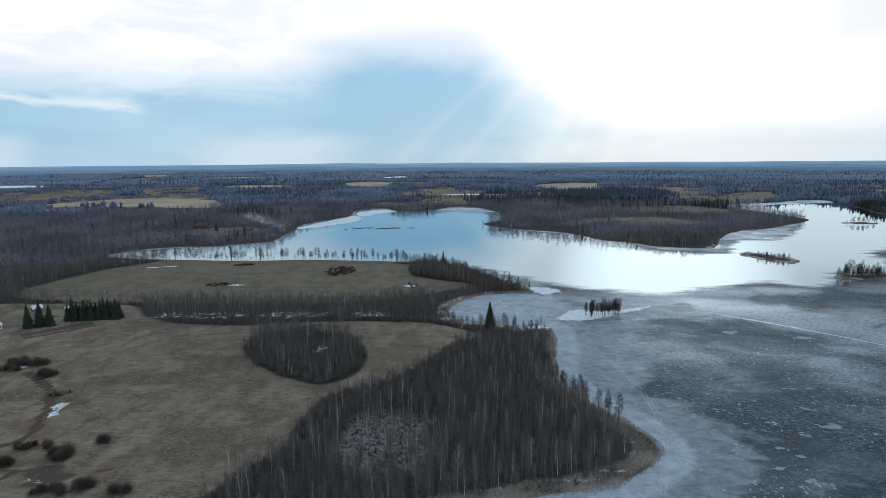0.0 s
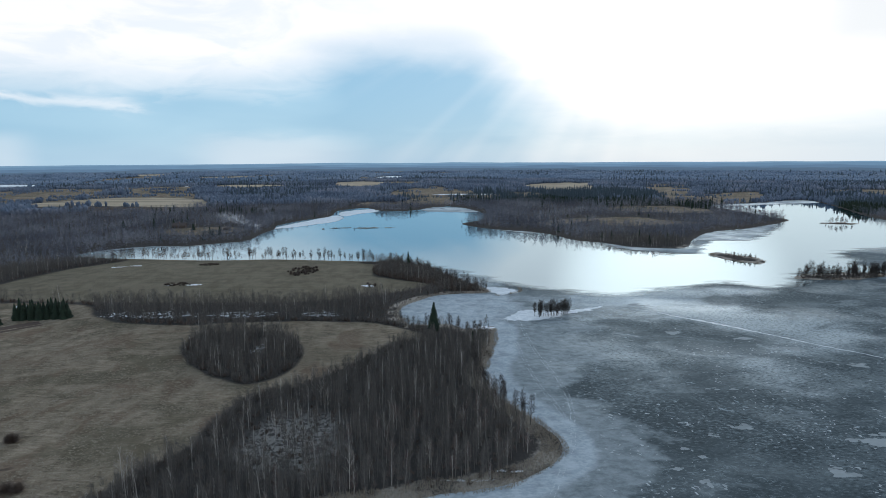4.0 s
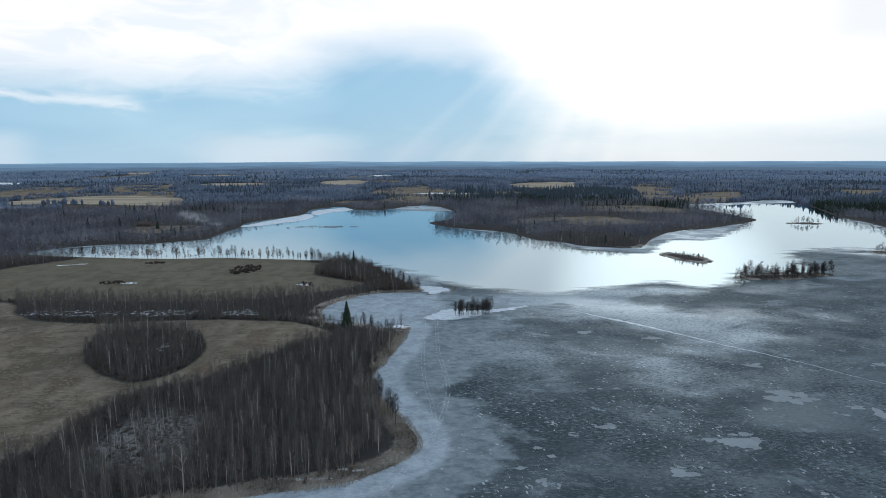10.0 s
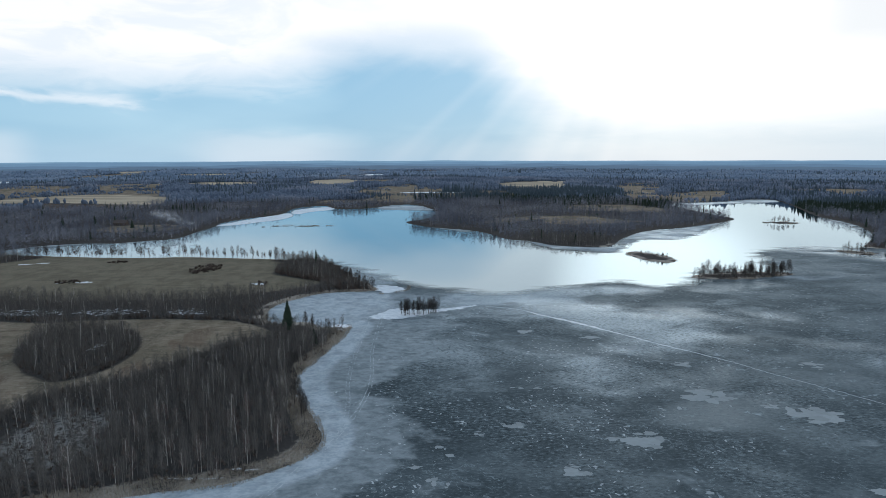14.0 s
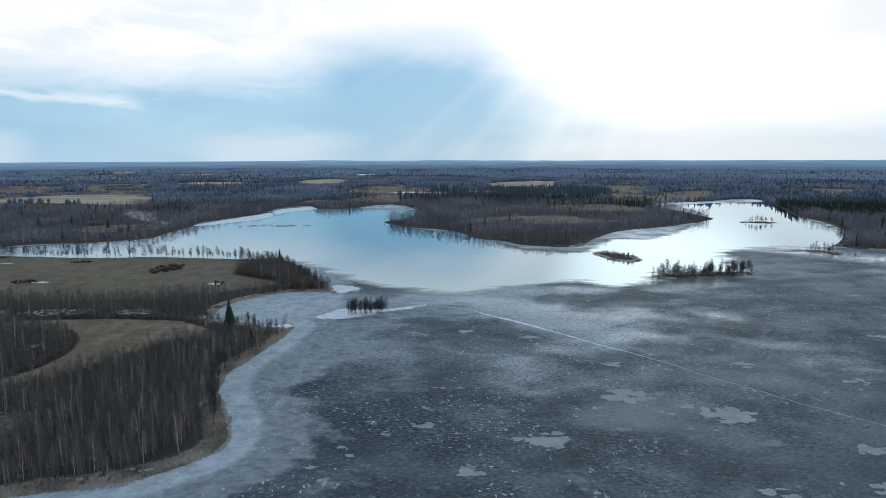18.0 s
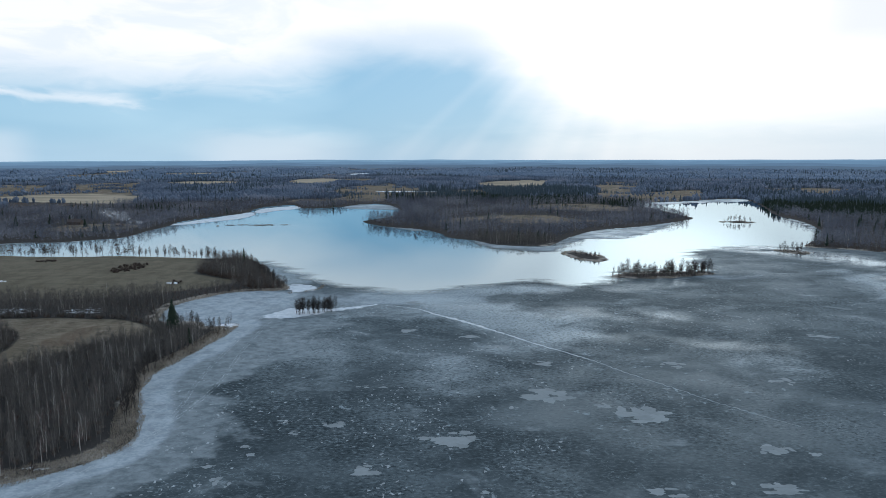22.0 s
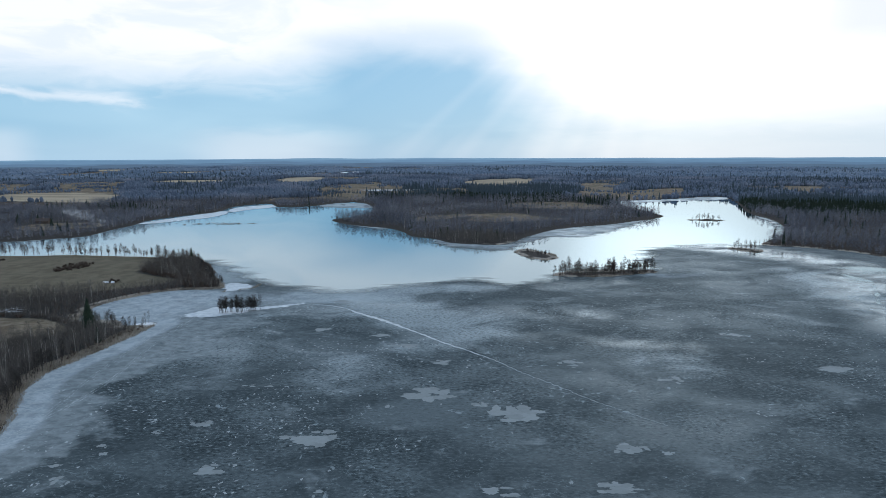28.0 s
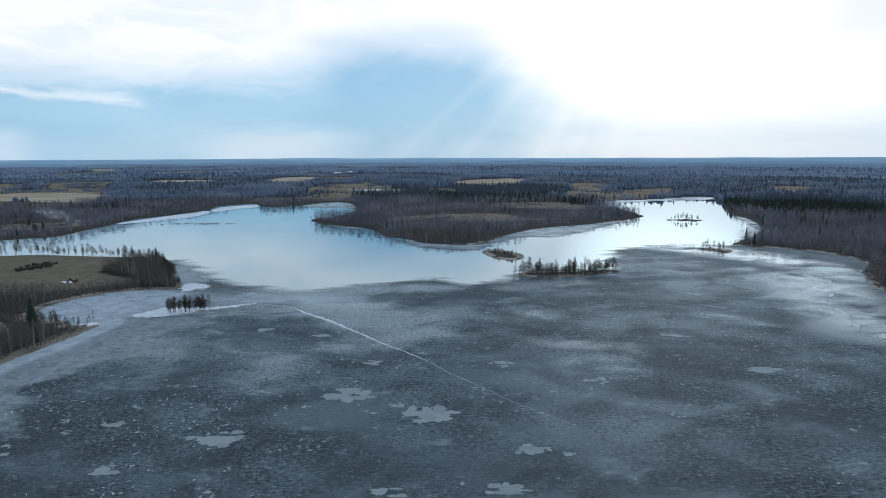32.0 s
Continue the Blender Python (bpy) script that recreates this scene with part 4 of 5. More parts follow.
def make_backdrop():
    # haze is in the layer colours: the farther, the paler and bluer
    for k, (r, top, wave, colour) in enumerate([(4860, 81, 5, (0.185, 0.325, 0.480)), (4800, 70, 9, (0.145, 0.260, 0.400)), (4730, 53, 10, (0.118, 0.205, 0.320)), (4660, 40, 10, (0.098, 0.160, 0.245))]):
        a = np.radians(np.arange(-62, 62.1, 0.2))
        x, y = 145 + r * np.sin(a), r * np.cos(a)
        h = top + wave * wander(a * 3000, a * 0, 300 - 30 * k, 60 + k, 4)
        m = len(a)
        v = np.concatenate([np.stack([x, y, np.full(m, -5.0)], 1), np.stack([x, y, h], 1), np.stack([145 + (r + 60) * np.sin(a), (r + 60) * np.cos(a), h - 8], 1)])
        i = np.arange(m - 1)
        f = np.concatenate([np.stack([i + b, i + 1 + b, i + 1 + b + m, i + b + m], 1) for b in (0, m)])
        me = mesh_from("backdrop", v, f, [backdrop_material("haze_blue_ridge", colour)])
        tagged(new("backdrop", me), "wooded ridges on the far horizon, self-lit in painted haze blue", "backdrop", kind="structure")


make_ground()
make_water()
make_ice()
ice_tracks()
snow_patches()
make_backdrop()

# ---------------------------------------------------------------- trees


def cone(p, q, r0, r1, sides, verts, tris):
    """A tapered stick from p to q."""
    p, q = np.array(p), np.array(q)
    d = (q - p) / (np.linalg.norm(q - p) + 1e-9)
    u = np.cross(d, (0.3, 0.2, 1.0) if abs(d[2]) < 0.9 else (1.0, 0, 0))
    u /= np.linalg.norm(u)
    w = np.cross(d, u)
    base = len(verts)
    for c, r in ((p, r0), (q, r1)):
        for k in range(sides):
            a = 2 * math.pi * k / sides
            verts.append(c + r * (math.cos(a) * u + math.sin(a) * w))
    for k in range(sides):
        a, b = base + k, base + (k + 1) % sides
        tris += [(a, b, b + sides), (a, b + sides, a + sides)]


def spike(p, q, r, verts, tris):
    """A limb that runs out to a point."""
    n = len(verts)
    d = q - p
    u = np.cross(d, (0.3, 0.2, 1.0))
    u = u / (np.linalg.norm(u) + 1e-9) * r
    w = np.cross(d, u)
    w = w / (np.linalg.norm(w) + 1e-9) * r
    verts += [p + u, p - 0.5 * u + 0.87 * w, p - 0.5 * u - 0.87 * w, q]
    tris += [(n, n + 1, n + 3), (n + 1, n + 2, n + 3), (n + 2, n, n + 3)]


def bare_tree(rng, h, limbs, twigs, width, spread, start, thick=0.13, sweep=1.5, sides=4):
    """Trunk with limbs, and crown of twigs, each as vertices and triangles, standing at the origin."""
    tv, tt, cv, ct = [], [], [], []
    lean = np.array([rng.uniform(-0.05, 0.05), rng.uniform(-0.05, 0.05)])
    at = lambda u: np.array([lean[0] * h * u**1.5 + 0.15 * math.sin(3 * u + h), lean[1] * h * u**1.5, h * u])
    knots = [at(u) for u in (0, 0.35, 0.65, 0.88)]
    knots[0][2] = -0.3
    for k in range(3 if sides > 3 else 0):
        cone(knots[k], knots[k + 1], thick * (1 - k * 0.3), thick * (1 - (k + 1) * 0.3) + 0.01, sides, tv, tt)
    if sides == 3:
        cone(knots[0], knots[3], thick, thick * 0.2, 3, tv, tt)
    for k in range(limbs):
        u = start + (0.95 - start) * (k + rng.random()) / limbs
        a, up = rng.uniform(0, 6.283), sweep * rng.uniform(0.55, 1.45)
        length = spread * (1.15 - 0.75 * abs(u - start - 0.1)) * rng.uniform(0.6, 1.1)
        d = np.array([math.cos(a), math.sin(a), up])
        p = at(u)
        q = p + d / np.linalg.norm(d) * length
        spike(p, q, thick * 0.42 * (1.1 - u * 0.5), tv, tt)
    mid, tall = (1 + start) / 2, (1.02 - start) / 2
    for k in range(twigs):
        # a tip somewhere in the outer part of an egg-shaped crown, and a twig that runs up to it from the trunk side
        a, c, q = rng.uniform(0, 6.283), rng.uniform(-0.75, 0.97), rng.uniform(0.35, 1.0) ** 0.5
        wide = math.sqrt(1 - c * c) * spread * 0.72 * q * rng.uniform(0.75, 1.2)
        tip = at(mid) * (1, 1, 0) + np.array([math.cos(a) * wide, math.sin(a) * wide, h * (mid + tall * c * (0.55 + 0.45 * q))])
        foot = at(max(0.05, tip[2] / h - rng.uniform(0.06, 0.22) * (0.4 + sweep * 0.5)))
        o = foot + (tip - foot) * rng.uniform(0.25, 0.6)
        s = np.cross(tip - o, (rng.uniform(-1, 1), rng.uniform(-1, 1), 0.4))
        s = s / (np.linalg.norm(s) + 1e-9) * width
        n = len(cv)
        cv += [o - s, o + s, tip]
        ct.append((n, n + 1, n + 2))
    return np.array(tv), np.array(tt), np.array(cv), np.array(ct)


def spruce(rng, h, tiers, per, spread):
    """Trunk, and crown of drooping boughs."""
    tv, tt, cv, ct = [], [], [], []
    cone((0, 0, -0.3), (0, 0, h * 0.97), 0.18, 0.02, 5, tv, tt)
    for k in range(tiers):
        u = 0.06 + 0.94 * k / tiers
        r = spread * (1 - u) ** 0.85 + 0.12
        for j in range(per):
            a = 6.283 * (j + rng.random() * 0.8) / per + k
            rr = r * rng.uniform(0.62, 1.2)
            z = h * u
            tip = np.array([math.cos(a) * rr, math.sin(a) * rr, z - rr * 0.28])
            wide = 0.55 * rr + 0.12
            side = np.array([-math.sin(a), math.cos(a), 0]) * wide
            top = np.array([0, 0, min(h, z + max(rr * 0.55 + 0.25, 1.2 * h / tiers))])
            mid = tip * 0.55 + np.array([0, 0, z * 0.45 + 0.1])
            n = len(cv)
            cv += [top, mid - side, tip, mid + side]
            ct += [(n, n + 1, n + 2), (n, n + 2, n + 3)]
    return np.array(tv), np.array(tt), np.array(cv), np.array(ct)


def clump(rng, h, wide, spikes):
    """A far crown or group of crowns: a ragged dome with twigs standing out of it."""
    cv, ct = [], []
    rings = [(0.0, 0.75), (0.5, 1.0)]
    for u, r in rings:
        for k in range(5):
            a = 6.283 * (k + rng.uniform(-0.35, 0.35)) / 5
            q = wide * 0.5 * r * rng.uniform(0.65, 1.25)
            cv.append(np.array([math.cos(a) * q, math.sin(a) * q, h * u * rng.uniform(0.7, 1.35) - 0.5 * (u == 0)]))
    cv.append(np.array([rng.uniform(-0.15, 0.15) * wide, rng.uniform(-0.15, 0.15) * wide, h]))
    for k in range(5):
        m = (k + 1) % 5
        ct += [(k, m, 5 + m), (k, 5 + m, 5 + k), (5 + k, 5 + m, 10)]
    for k in range(spikes):
        a, q = rng.uniform(0, 6.283), wide * 0.42 * math.sqrt(rng.random())
        o = np.array([math.cos(a) * q, math.sin(a) * q, h * 0.5])
        t = np.array([rng.uniform(-1, 1), rng.uniform(-1, 1), 0]) * wide * 0.07
        w = np.array([math.sin(a), -math.cos(a), 0]) * (0.5 + wide * 0.035)
        n = len(cv)
        cv += [o - w, o + w, o + t + (0, 0, h * rng.uniform(0.45, 0.72))]
        ct.append((n, n + 1, n + 2))
    return np.zeros((0, 3)), np.zeros((0, 3), int), np.array(cv), np.array(ct)


def planted(name, kinds, which, x, y, z, scale, mats, label, category, seed=0, smooth=False):
    """All trees of a wood in one mesh."""
    rng = np.random.default_rng(seed)
    vs, fs, ms, base = [], [], [], 0
    for k, (tv, tt, cv, ct) in enumerate(kinds):
        sel = np.where(which == k)[0]
        if not len(sel):
            continue
        v = np.concatenate([tv, cv]) if len(tv) else cv
        f = np.concatenate([tt, ct + len(tv)]) if len(tt) else ct
        m = np.concatenate([np.full(len(tt), 0), np.full(len(ct), 1)])
        a = rng.uniform(0, 6.283, len(sel))
        c, s, g = np.cos(a), np.sin(a), scale[sel]
        px = (v[None, :, 0] * c[:, None] - v[None, :, 1] * s[:, None]) * g[:, None] + x[sel][:, None]
        py = (v[None, :, 0] * s[:, None] + v[None, :, 1] * c[:, None]) * g[:, None] + y[sel][:, None]
        pz = v[None, :, 2] * g[:, None] + z[sel][:, None]
        vs.append(np.stack([px, py, pz], -1).reshape(-1, 3))
        fs.append((f[None] + (np.arange(len(sel)) * len(v))[:, None, None] + base).reshape(-1, 3))
        ms.append(np.tile(m, len(sel)))
        base += len(v) * len(sel)
    if vs:
        me = mesh_from(name, np.concatenate(vs), np.concatenate(fs), mats, np.concatenate(ms), smooth)
        tagged(new(name, me), label, category, kind="stuff")


RNG = random.Random(11)
TALL = [bare_tree(RNG, RNG.uniform(10, 14), 16, 165, 0.030, 3.1, 0.26, 0.12) for _ in range(9)]
MIDDLE = [bare_tree(RNG, RNG.uniform(10, 13), 8, 100, 0.060, 3.8, 0.12, 0.11, 1.4, 3) for _ in range(9)]
LIGHT = [bare_tree(RNG, RNG.uniform(10, 16), 4, 38, 0.17, 4.4, 0.10, 0.11, 1.2, 3) for _ in range(8)]
TUFTS = [clump(RNG, RNG.uniform(8, 13), RNG.uniform(7, 10), 5) for _ in range(8)]
BROAD = [clump(RNG, RNG.uniform(9, 14), RNG.uniform(15, 21), 3) for _ in range(8)]
FIRS = [spruce(RNG, RNG.uniform(12, 15), 14, 9, 3.9) for _ in range(5)]
FAR_FIRS = [spruce(RNG, RNG.uniform(13, 18), 7, 4, 3.1) for _ in range(5)]
DISTANT_FIRS = [spruce(RNG, RNG.uniform(13, 18), 4, 4, 3.1) for _ in range(5)]


def spots(x0, x1, y0, y1, gap, seed):
    """Jittered places, gap metres apart."""
    rng = np.random.default_rng(seed)
    x, y = np.meshgrid(np.arange(x0, x1, gap), np.arange(y0, y1, gap))
    x, y = x.ravel(), y.ravel()
    return x + rng.uniform(-0.48, 0.48, x.shape) * gap, y + rng.uniform(-0.48, 0.48, x.shape) * gap


def wooded(x, y):
    """Where trees stand: on land, back from the water, outside the fields."""
    far = inland(x, y)
    bare = np.maximum.reduce(list(open_land(x, y).values()))
    rim = 3.0 + 8.0 * (1 - step(np.hypot((x - 66) / 22, (y - 215) / 30), 0.6, 1.0)) + 3 * step(y, 600, 900)
    ok = (far > rim) & (bare < 0.35)
    ok |= inside(np.array(YARD), x, y) & (far > rim) & (wander(x, y, 14, 83) > -0.12)
    ok |= (np.hypot((x - 420) / 190, (y - 960) / 120) < 1) & (far > rim) & (wander(x, y, 30, 84) > 0.02)
    ok |= (y > 1200) & (far > rim) & (wander(x, y, 60, 85) + 0.5 * wander(x, y, 22, 86) > 0.30) & (open_land(x, y)["straw"] < 0.4)
    for cx, cy, rx, ry, _ in FAR_LAKES:
        ok &= np.hypot((x - cx) / rx, (y - cy) / ry) > 1.3
    for isle in ISLES.values():
        ok &= ~inside(isle, x, y)
    return ok, far


def make_woods():
    rings = [(0, 420, 3.3), (420, 780, 3.9), (780, 1500, 7.1), (1500, 2700, 9.2), (2700, 4550, 18.0)]
    for k, (lo, hi, gap) in enumerate(rings):
        reach = hi * 0.78 + 160
        x, y = spots(145 - reach, 145 + reach, 150 if k == 0 else lo * 0.7, hi, gap, 40 + k)
        r = np.hypot(x - 145, y)
        keep = (r >= lo) & (r < hi) & (np.abs(x - 145) < 0.77 * y + 165)
        x, y = x[keep], y[keep]
        ok, far = wooded(x, y)
        x, y, far = x[ok], y[ok], far[ok]
        z = rise(x, y, far)
        rng = np.random.default_rng(k)
        scale = rng.uniform(0.62, 1.12, x.shape) * (1 + 0.14 * wander(x, y, 45, 12)) * (1 - 0.42 * step(signed(LOW_WOOD, x, y), -4, 8))
        margin = np.where(inside(COPSE, x, y), away(COPSE, x, y), away(NEAR_FIELD, x, y)) if k == 0 else 99 + 0 * x
        scale *= 1 - 0.45 * (open_land(x, y)["field"] > 0.35)
        scale *= 1 + (0.32 * wander(x, y, 90, 52) + 0.18 * wander(x, y, 30, 53) if k > 1 else 0)
        scale *= 1 + (0.28 * (1 - step(far, 15, 60)) if k == 2 else 0)
        scale *= (0.55 + 0.45 * step(margin, 0, 13)) * (1 + 0.2 * inside(COPSE, x, y))
        dark = step(wander(x, y, 260, 91), 0.05, 0.35) * 0.25 * step(y, 1050, 1300) + step(-np.hypot((x - 400) / 330, (y - 1640) / 260), -1.0, -0.7) * 0.75 + 0.004
        dark = dark + step(-np.hypot((x - 60) / 190, (y - 1650) / 230), -1.0, -0.7) * 0.7 + step(-np.hypot((x - 1010) / 190, (y - 1190) / 210), -1.0, -0.7) * 0.8 + 0.02 * step(x, 500, 900)
        dark = dark * step(np.hypot(x - 145, y), 500, 900)
        fir = rng.random(x.shape) < dark
        leafy = ~fir
        leafy &= ~((np.hypot((x + 22) / 20, (y - 212) / 22) < 1) & (rng.random(x.shape) < 0.72)) & ~(np.hypot((x + 68) / 7, (y - 314) / 14) < 1)
        sets = [TALL, MIDDLE, LIGHT, TUFTS, BROAD][k]
        which = rng.integers(0, len(sets), x.shape)
        if k == 0:
            pick = np.argsort(np.hypot(x - 60, y - 150))
            chosen = np.zeros(x.shape, bool)
            chosen[pick[:330]] = True
            chosen &= leafy
            build_near_trees(x[chosen], y[chosen], z[chosen], scale[chosen])
            leafy &= ~chosen
        pale = rng.random(x.shape) < (0.13, 0.09, 0.05, 0, 0)[k]
        # the outer rings take the tones with haze painted in
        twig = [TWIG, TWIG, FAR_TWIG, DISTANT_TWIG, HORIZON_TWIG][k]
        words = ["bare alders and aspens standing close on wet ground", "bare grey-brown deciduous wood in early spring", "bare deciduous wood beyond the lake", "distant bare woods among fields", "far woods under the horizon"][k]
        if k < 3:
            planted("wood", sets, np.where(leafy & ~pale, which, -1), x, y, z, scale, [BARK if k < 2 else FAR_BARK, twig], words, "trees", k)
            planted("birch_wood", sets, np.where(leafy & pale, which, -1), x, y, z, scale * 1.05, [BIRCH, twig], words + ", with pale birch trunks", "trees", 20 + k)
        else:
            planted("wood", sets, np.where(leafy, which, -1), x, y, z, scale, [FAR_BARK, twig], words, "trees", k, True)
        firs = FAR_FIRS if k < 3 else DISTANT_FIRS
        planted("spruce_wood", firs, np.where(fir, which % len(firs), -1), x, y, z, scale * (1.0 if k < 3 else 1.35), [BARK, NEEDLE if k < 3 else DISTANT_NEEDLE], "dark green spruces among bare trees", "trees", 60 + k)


def tree_thing(name, shape, mats, label, category, x, y, z, size, turn, group=""):
    tv, tt, cv, ct = shape
    root = tagged(new(name), label, category, group)
    part("trunk", mesh_from("trunk", tv, tt, [mats[0]]), root)
    part("crown", mesh_from("crown", cv, ct, [mats[1]]), root)
    root.matrix_world = pose(x, y, z, 0, 0, turn) @ Matrix.Diagonal((size, size, size, 1))
    return root


def put_tree(pattern, x, y, z, size, turn):
    ob = copy_thing(pattern, pose(x, y, z, 0, 0, turn))
    ob.scale = (size, size, size)
    return ob


PATTERNS = {}


def patterns(kind):
    """The first tree of each shape of a kind is built; all others are copies of it."""
    return PATTERNS.setdefault(kind, {})


def plant(kind, k, x, y, z, size, turn):
    made = patterns(kind)
    shapes, name, mats, label, category, group = KINDS[kind]
    k %= len(shapes)
    if k not in made:
        made[k] = tree_thing(name, shapes[k], mats, label, category, x, y, z, size, turn, group)
        return made[k]
    return put_tree(made[k], x, y, z, size, turn)


SHORE_TREES = [bare_tree(RNG, RNG.uniform(10, 15), 28, 160, 0.075, 3.8, 0.32, 0.16, 1.2) for _ in range(6)]
ISLE_TREES = [bare_tree(RNG, RNG.uniform(10, 15), 28, 170, 0.066, 3.6, 0.28, 0.14, 1.2) for _ in range(6)]
GREAT = [bare_tree(RNG, RNG.uniform(15, 18), 20, 170, 0.026, 4.6, 0.25, 0.17) for _ in range(3)]
KINDS = {
    "alder": (TALL, "alder_tree", [BARK, TWIG], "bare grey-barked alder in a wood by the frozen shore", "tree", "trees of the near wood"),
    "birch": (TALL, "birch_tree", [BIRCH, RED_TWIG], "bare birch with a pale trunk in a wood by the shore", "tree", "trees of the near wood"),
    "shore": (SHORE_TREES, "shore_tree", [BACKLIT_BARK, BACKLIT_TWIG], "slender bare alder at the edge of open water", "tree", "row of trees along the lake"),
    "isle": (ISLE_TREES, "island_tree", [BACKLIT_BARK, BACKLIT_TWIG], "bare alder on a small lake island, painted dark as if backlit", "tree", "trees on the islands"),
    "great": (GREAT, "old_birch", [BIRCH, varied("pale_twigs", (0.13, 0.115, 0.10), (0.26, 0.23, 0.20))], "tall old birch with whitish trunk and limbs above the wood", "tree", "old birches"),
    "spruce": (FIRS, "spruce_tree", [BARK, NEEDLE], "dark green pointed spruce standing by itself", "tree", "spruces"),
}


snow_crusts()


def ground_at(x, y):
    x, y = np.array([float(x)]), np.array([float(y)])
    return float(rise(x, y, inland(x, y))[0])


def build_near_trees(x, y, z, s):
    for k in range(len(x)):
        plant("birch" if k % 8 == 0 else "alder", RNG.randrange(9), x[k], y[k], z[k], s[k], RNG.uniform(0, 360))


make_woods()

# trees one by one
for x, y, s in [(-70, 178, 1.0), (-66, 177, 0.9), (4, 179, 1.0), (40, 228, 0.8), (-14, 236, 0.7), (56, 252, 0.8), (48, 205, 0.75), (61, 212, 0.7), (22, 262, 0.75), (44, 284, 0.8),
                (50, 312, 0.85), (-30, 214, 0.7), (12, 214, 0.7), (30, 192, 0.75), (-48, 200, 0.8), (58, 226, 0.7), (36, 316, 0.7), (2, 250, 0.75)]:
    plant("great", RNG.randrange(3), x, y, ground_at(x, y) - 0.1, s, RNG.uniform(0, 360))
SPRUCES = [(29, 360, 1.32), (52, 330, 0.62), (-268, 367, 1.1), (-263, 371, 1.2), (-258, 373, 1.1)]
SPRUCES += [(-253 + 1.65 * k, 384 + 0.22 * k + (k % 3) * 2.2, 0.84 + 0.07 * (k * 7 % 4)) for k in range(20)]
SPRUCES += [(-398, 940, 1.2), (-300, 838, 0.9), (-294, 834, 0.8), (-286, 838, 1.0), (-350, 900, 1.0), (-430, 940, 1.1), (-460, 905, 1.3), (-290, 730 + 60, 0.8),
            (322, 745, 0.95), (296, 738, 0.9), (205, 862, 0.9), (250, 790, 0.8), (590, 1010, 0.9)]
for x, y, s in SPRUCES:
    plant("spruce", RNG.randrange(5), x, y, ground_at(x, y) - 0.1, s, RNG.uniform(0, 360))


def dead_snags():
    """Thin barkless trunks left standing in a boggy clearing of the near wood."""
    bone = varied("weathered_dead_wood", (0.24, 0.225, 0.205), (0.50, 0.475, 0.44))
    rng = random.Random(51)
    shapes = []
    for _ in range(6):
        h, verts, tris = rng.uniform(6, 11), [], []
        lean = np.array([rng.uniform(-0.6, 0.6), rng.uniform(-0.6, 0.6), h])
        cone((0, 0, -0.3), lean * 0.55, 0.10, 0.075, 5, verts, tris)
        cone(lean * 0.55, lean, 0.075, 0.03, 5, verts, tris)
        for k in range(7):
            p, a = lean * rng.uniform(0.35, 0.95), rng.uniform(0, 6.283)
            spike(p, p + np.array([math.cos(a), math.sin(a), rng.uniform(0.1, 0.9)]) * rng.uniform(0.4, 1.3), 0.025, verts, tris)
        shapes.append(mesh_from("dead_snag", verts, tris, [bone]))
    for _ in range(70):
        a, q = rng.uniform(0, 6.283), math.sqrt(rng.random())
        x, y = -20 + 25 * q * math.cos(a), 210 + 26 * q * math.sin(a)
        ob = tagged(new("dead_snag", shapes[rng.randrange(6)]), "thin grey dead trunk standing in a boggy clearing", "dead tree", "dead trunks in the clearing")
        g = rng.uniform(0.6, 1.05)
        ob.matrix_world = pose(x, y, ground_at(x, y), 0, 0, rng.uniform(0, 360)) @ Matrix.Diagonal((g, g, g, 1))


dead_snags()


def row(kind, line, gap, spread, sizes):
    pts = rounded(line, False, 12)
    seg = np.r_[0, np.cumsum(np.hypot(*np.diff(pts, axis=0).T))]
    s = RNG.uniform(0, gap)
    while s < seg[-1]:
        x, y = np.interp(s, seg, pts[:, 0]) + RNG.uniform(-spread, spread), np.interp(s, seg, pts[:, 1]) + RNG.uniform(-spread, spread)
        plant(kind, RNG.randrange(6), x, y, max(ground_at(x, y), -0.2) - 0.1, RNG.uniform(*sizes), RNG.uniform(0, 360))
        s += gap * RNG.uniform(0.35, 1.8)


row("shore", [(-330, 640), (-303, 637), (-216, 624), (-150, 630), (-88, 619), (-40, 614)], 2.2, 4.0, (0.35, 1.1))
row("shore", [(-20, 612), (0, 590), (24, 550), (45, 512), (68, 474)], 4.0, 3.0, (0.5, 0.95))
row("shore", [(68, 470), (45, 462), (20, 446)], 7.0, 2.0, (0.35, 0.8))
row("shore", [(8, 378), (26, 370), (46, 360), (58, 350)], 4.5, 3.0, (0.5, 0.8))
row("shore", [(53, 300), (52, 280), (57, 258), (66, 236), (69, 222)], 3.4, 2.0, (0.55, 1.0))
row("isle", [(356, 521), (380, 517), (400, 519), (425, 524), (446, 533)], 0.75, 5.5, (0.5, 1.2))
row("isle", [(346, 638), (354, 628), (362, 614)], 0.9, 5.0, (0.25, 0.6))
row("isle", [(662, 961), (685, 955), (704, 958)], 2.2, 3.5, (0.45, 0.95))
row("isle", [(584, 664), (592, 650), (604, 652)], 1.6, 3.0, (0.35, 1.1))
row("isle", [(99, 394), (108, 396), (116, 398), (123, 401)], 0.5, 2.4, (0.65, 1.0))
row("isle", [(640, 1180), (632, 1080), (622, 1005)], 9.0, 4.0, (0.5, 0.9))
row("isle", [(70, 985), (95, 940), (120, 912)], 5.0, 4.0, (0.4, 0.7))
row("isle", [(-150, 920), (-100, 930), (-50, 934)], 9.0, 1.0, (0.1, 0.3))
row("isle", [(636, 700), (645, 706), (655, 712)], 3.0, 2.5, (0.3, 0.55))


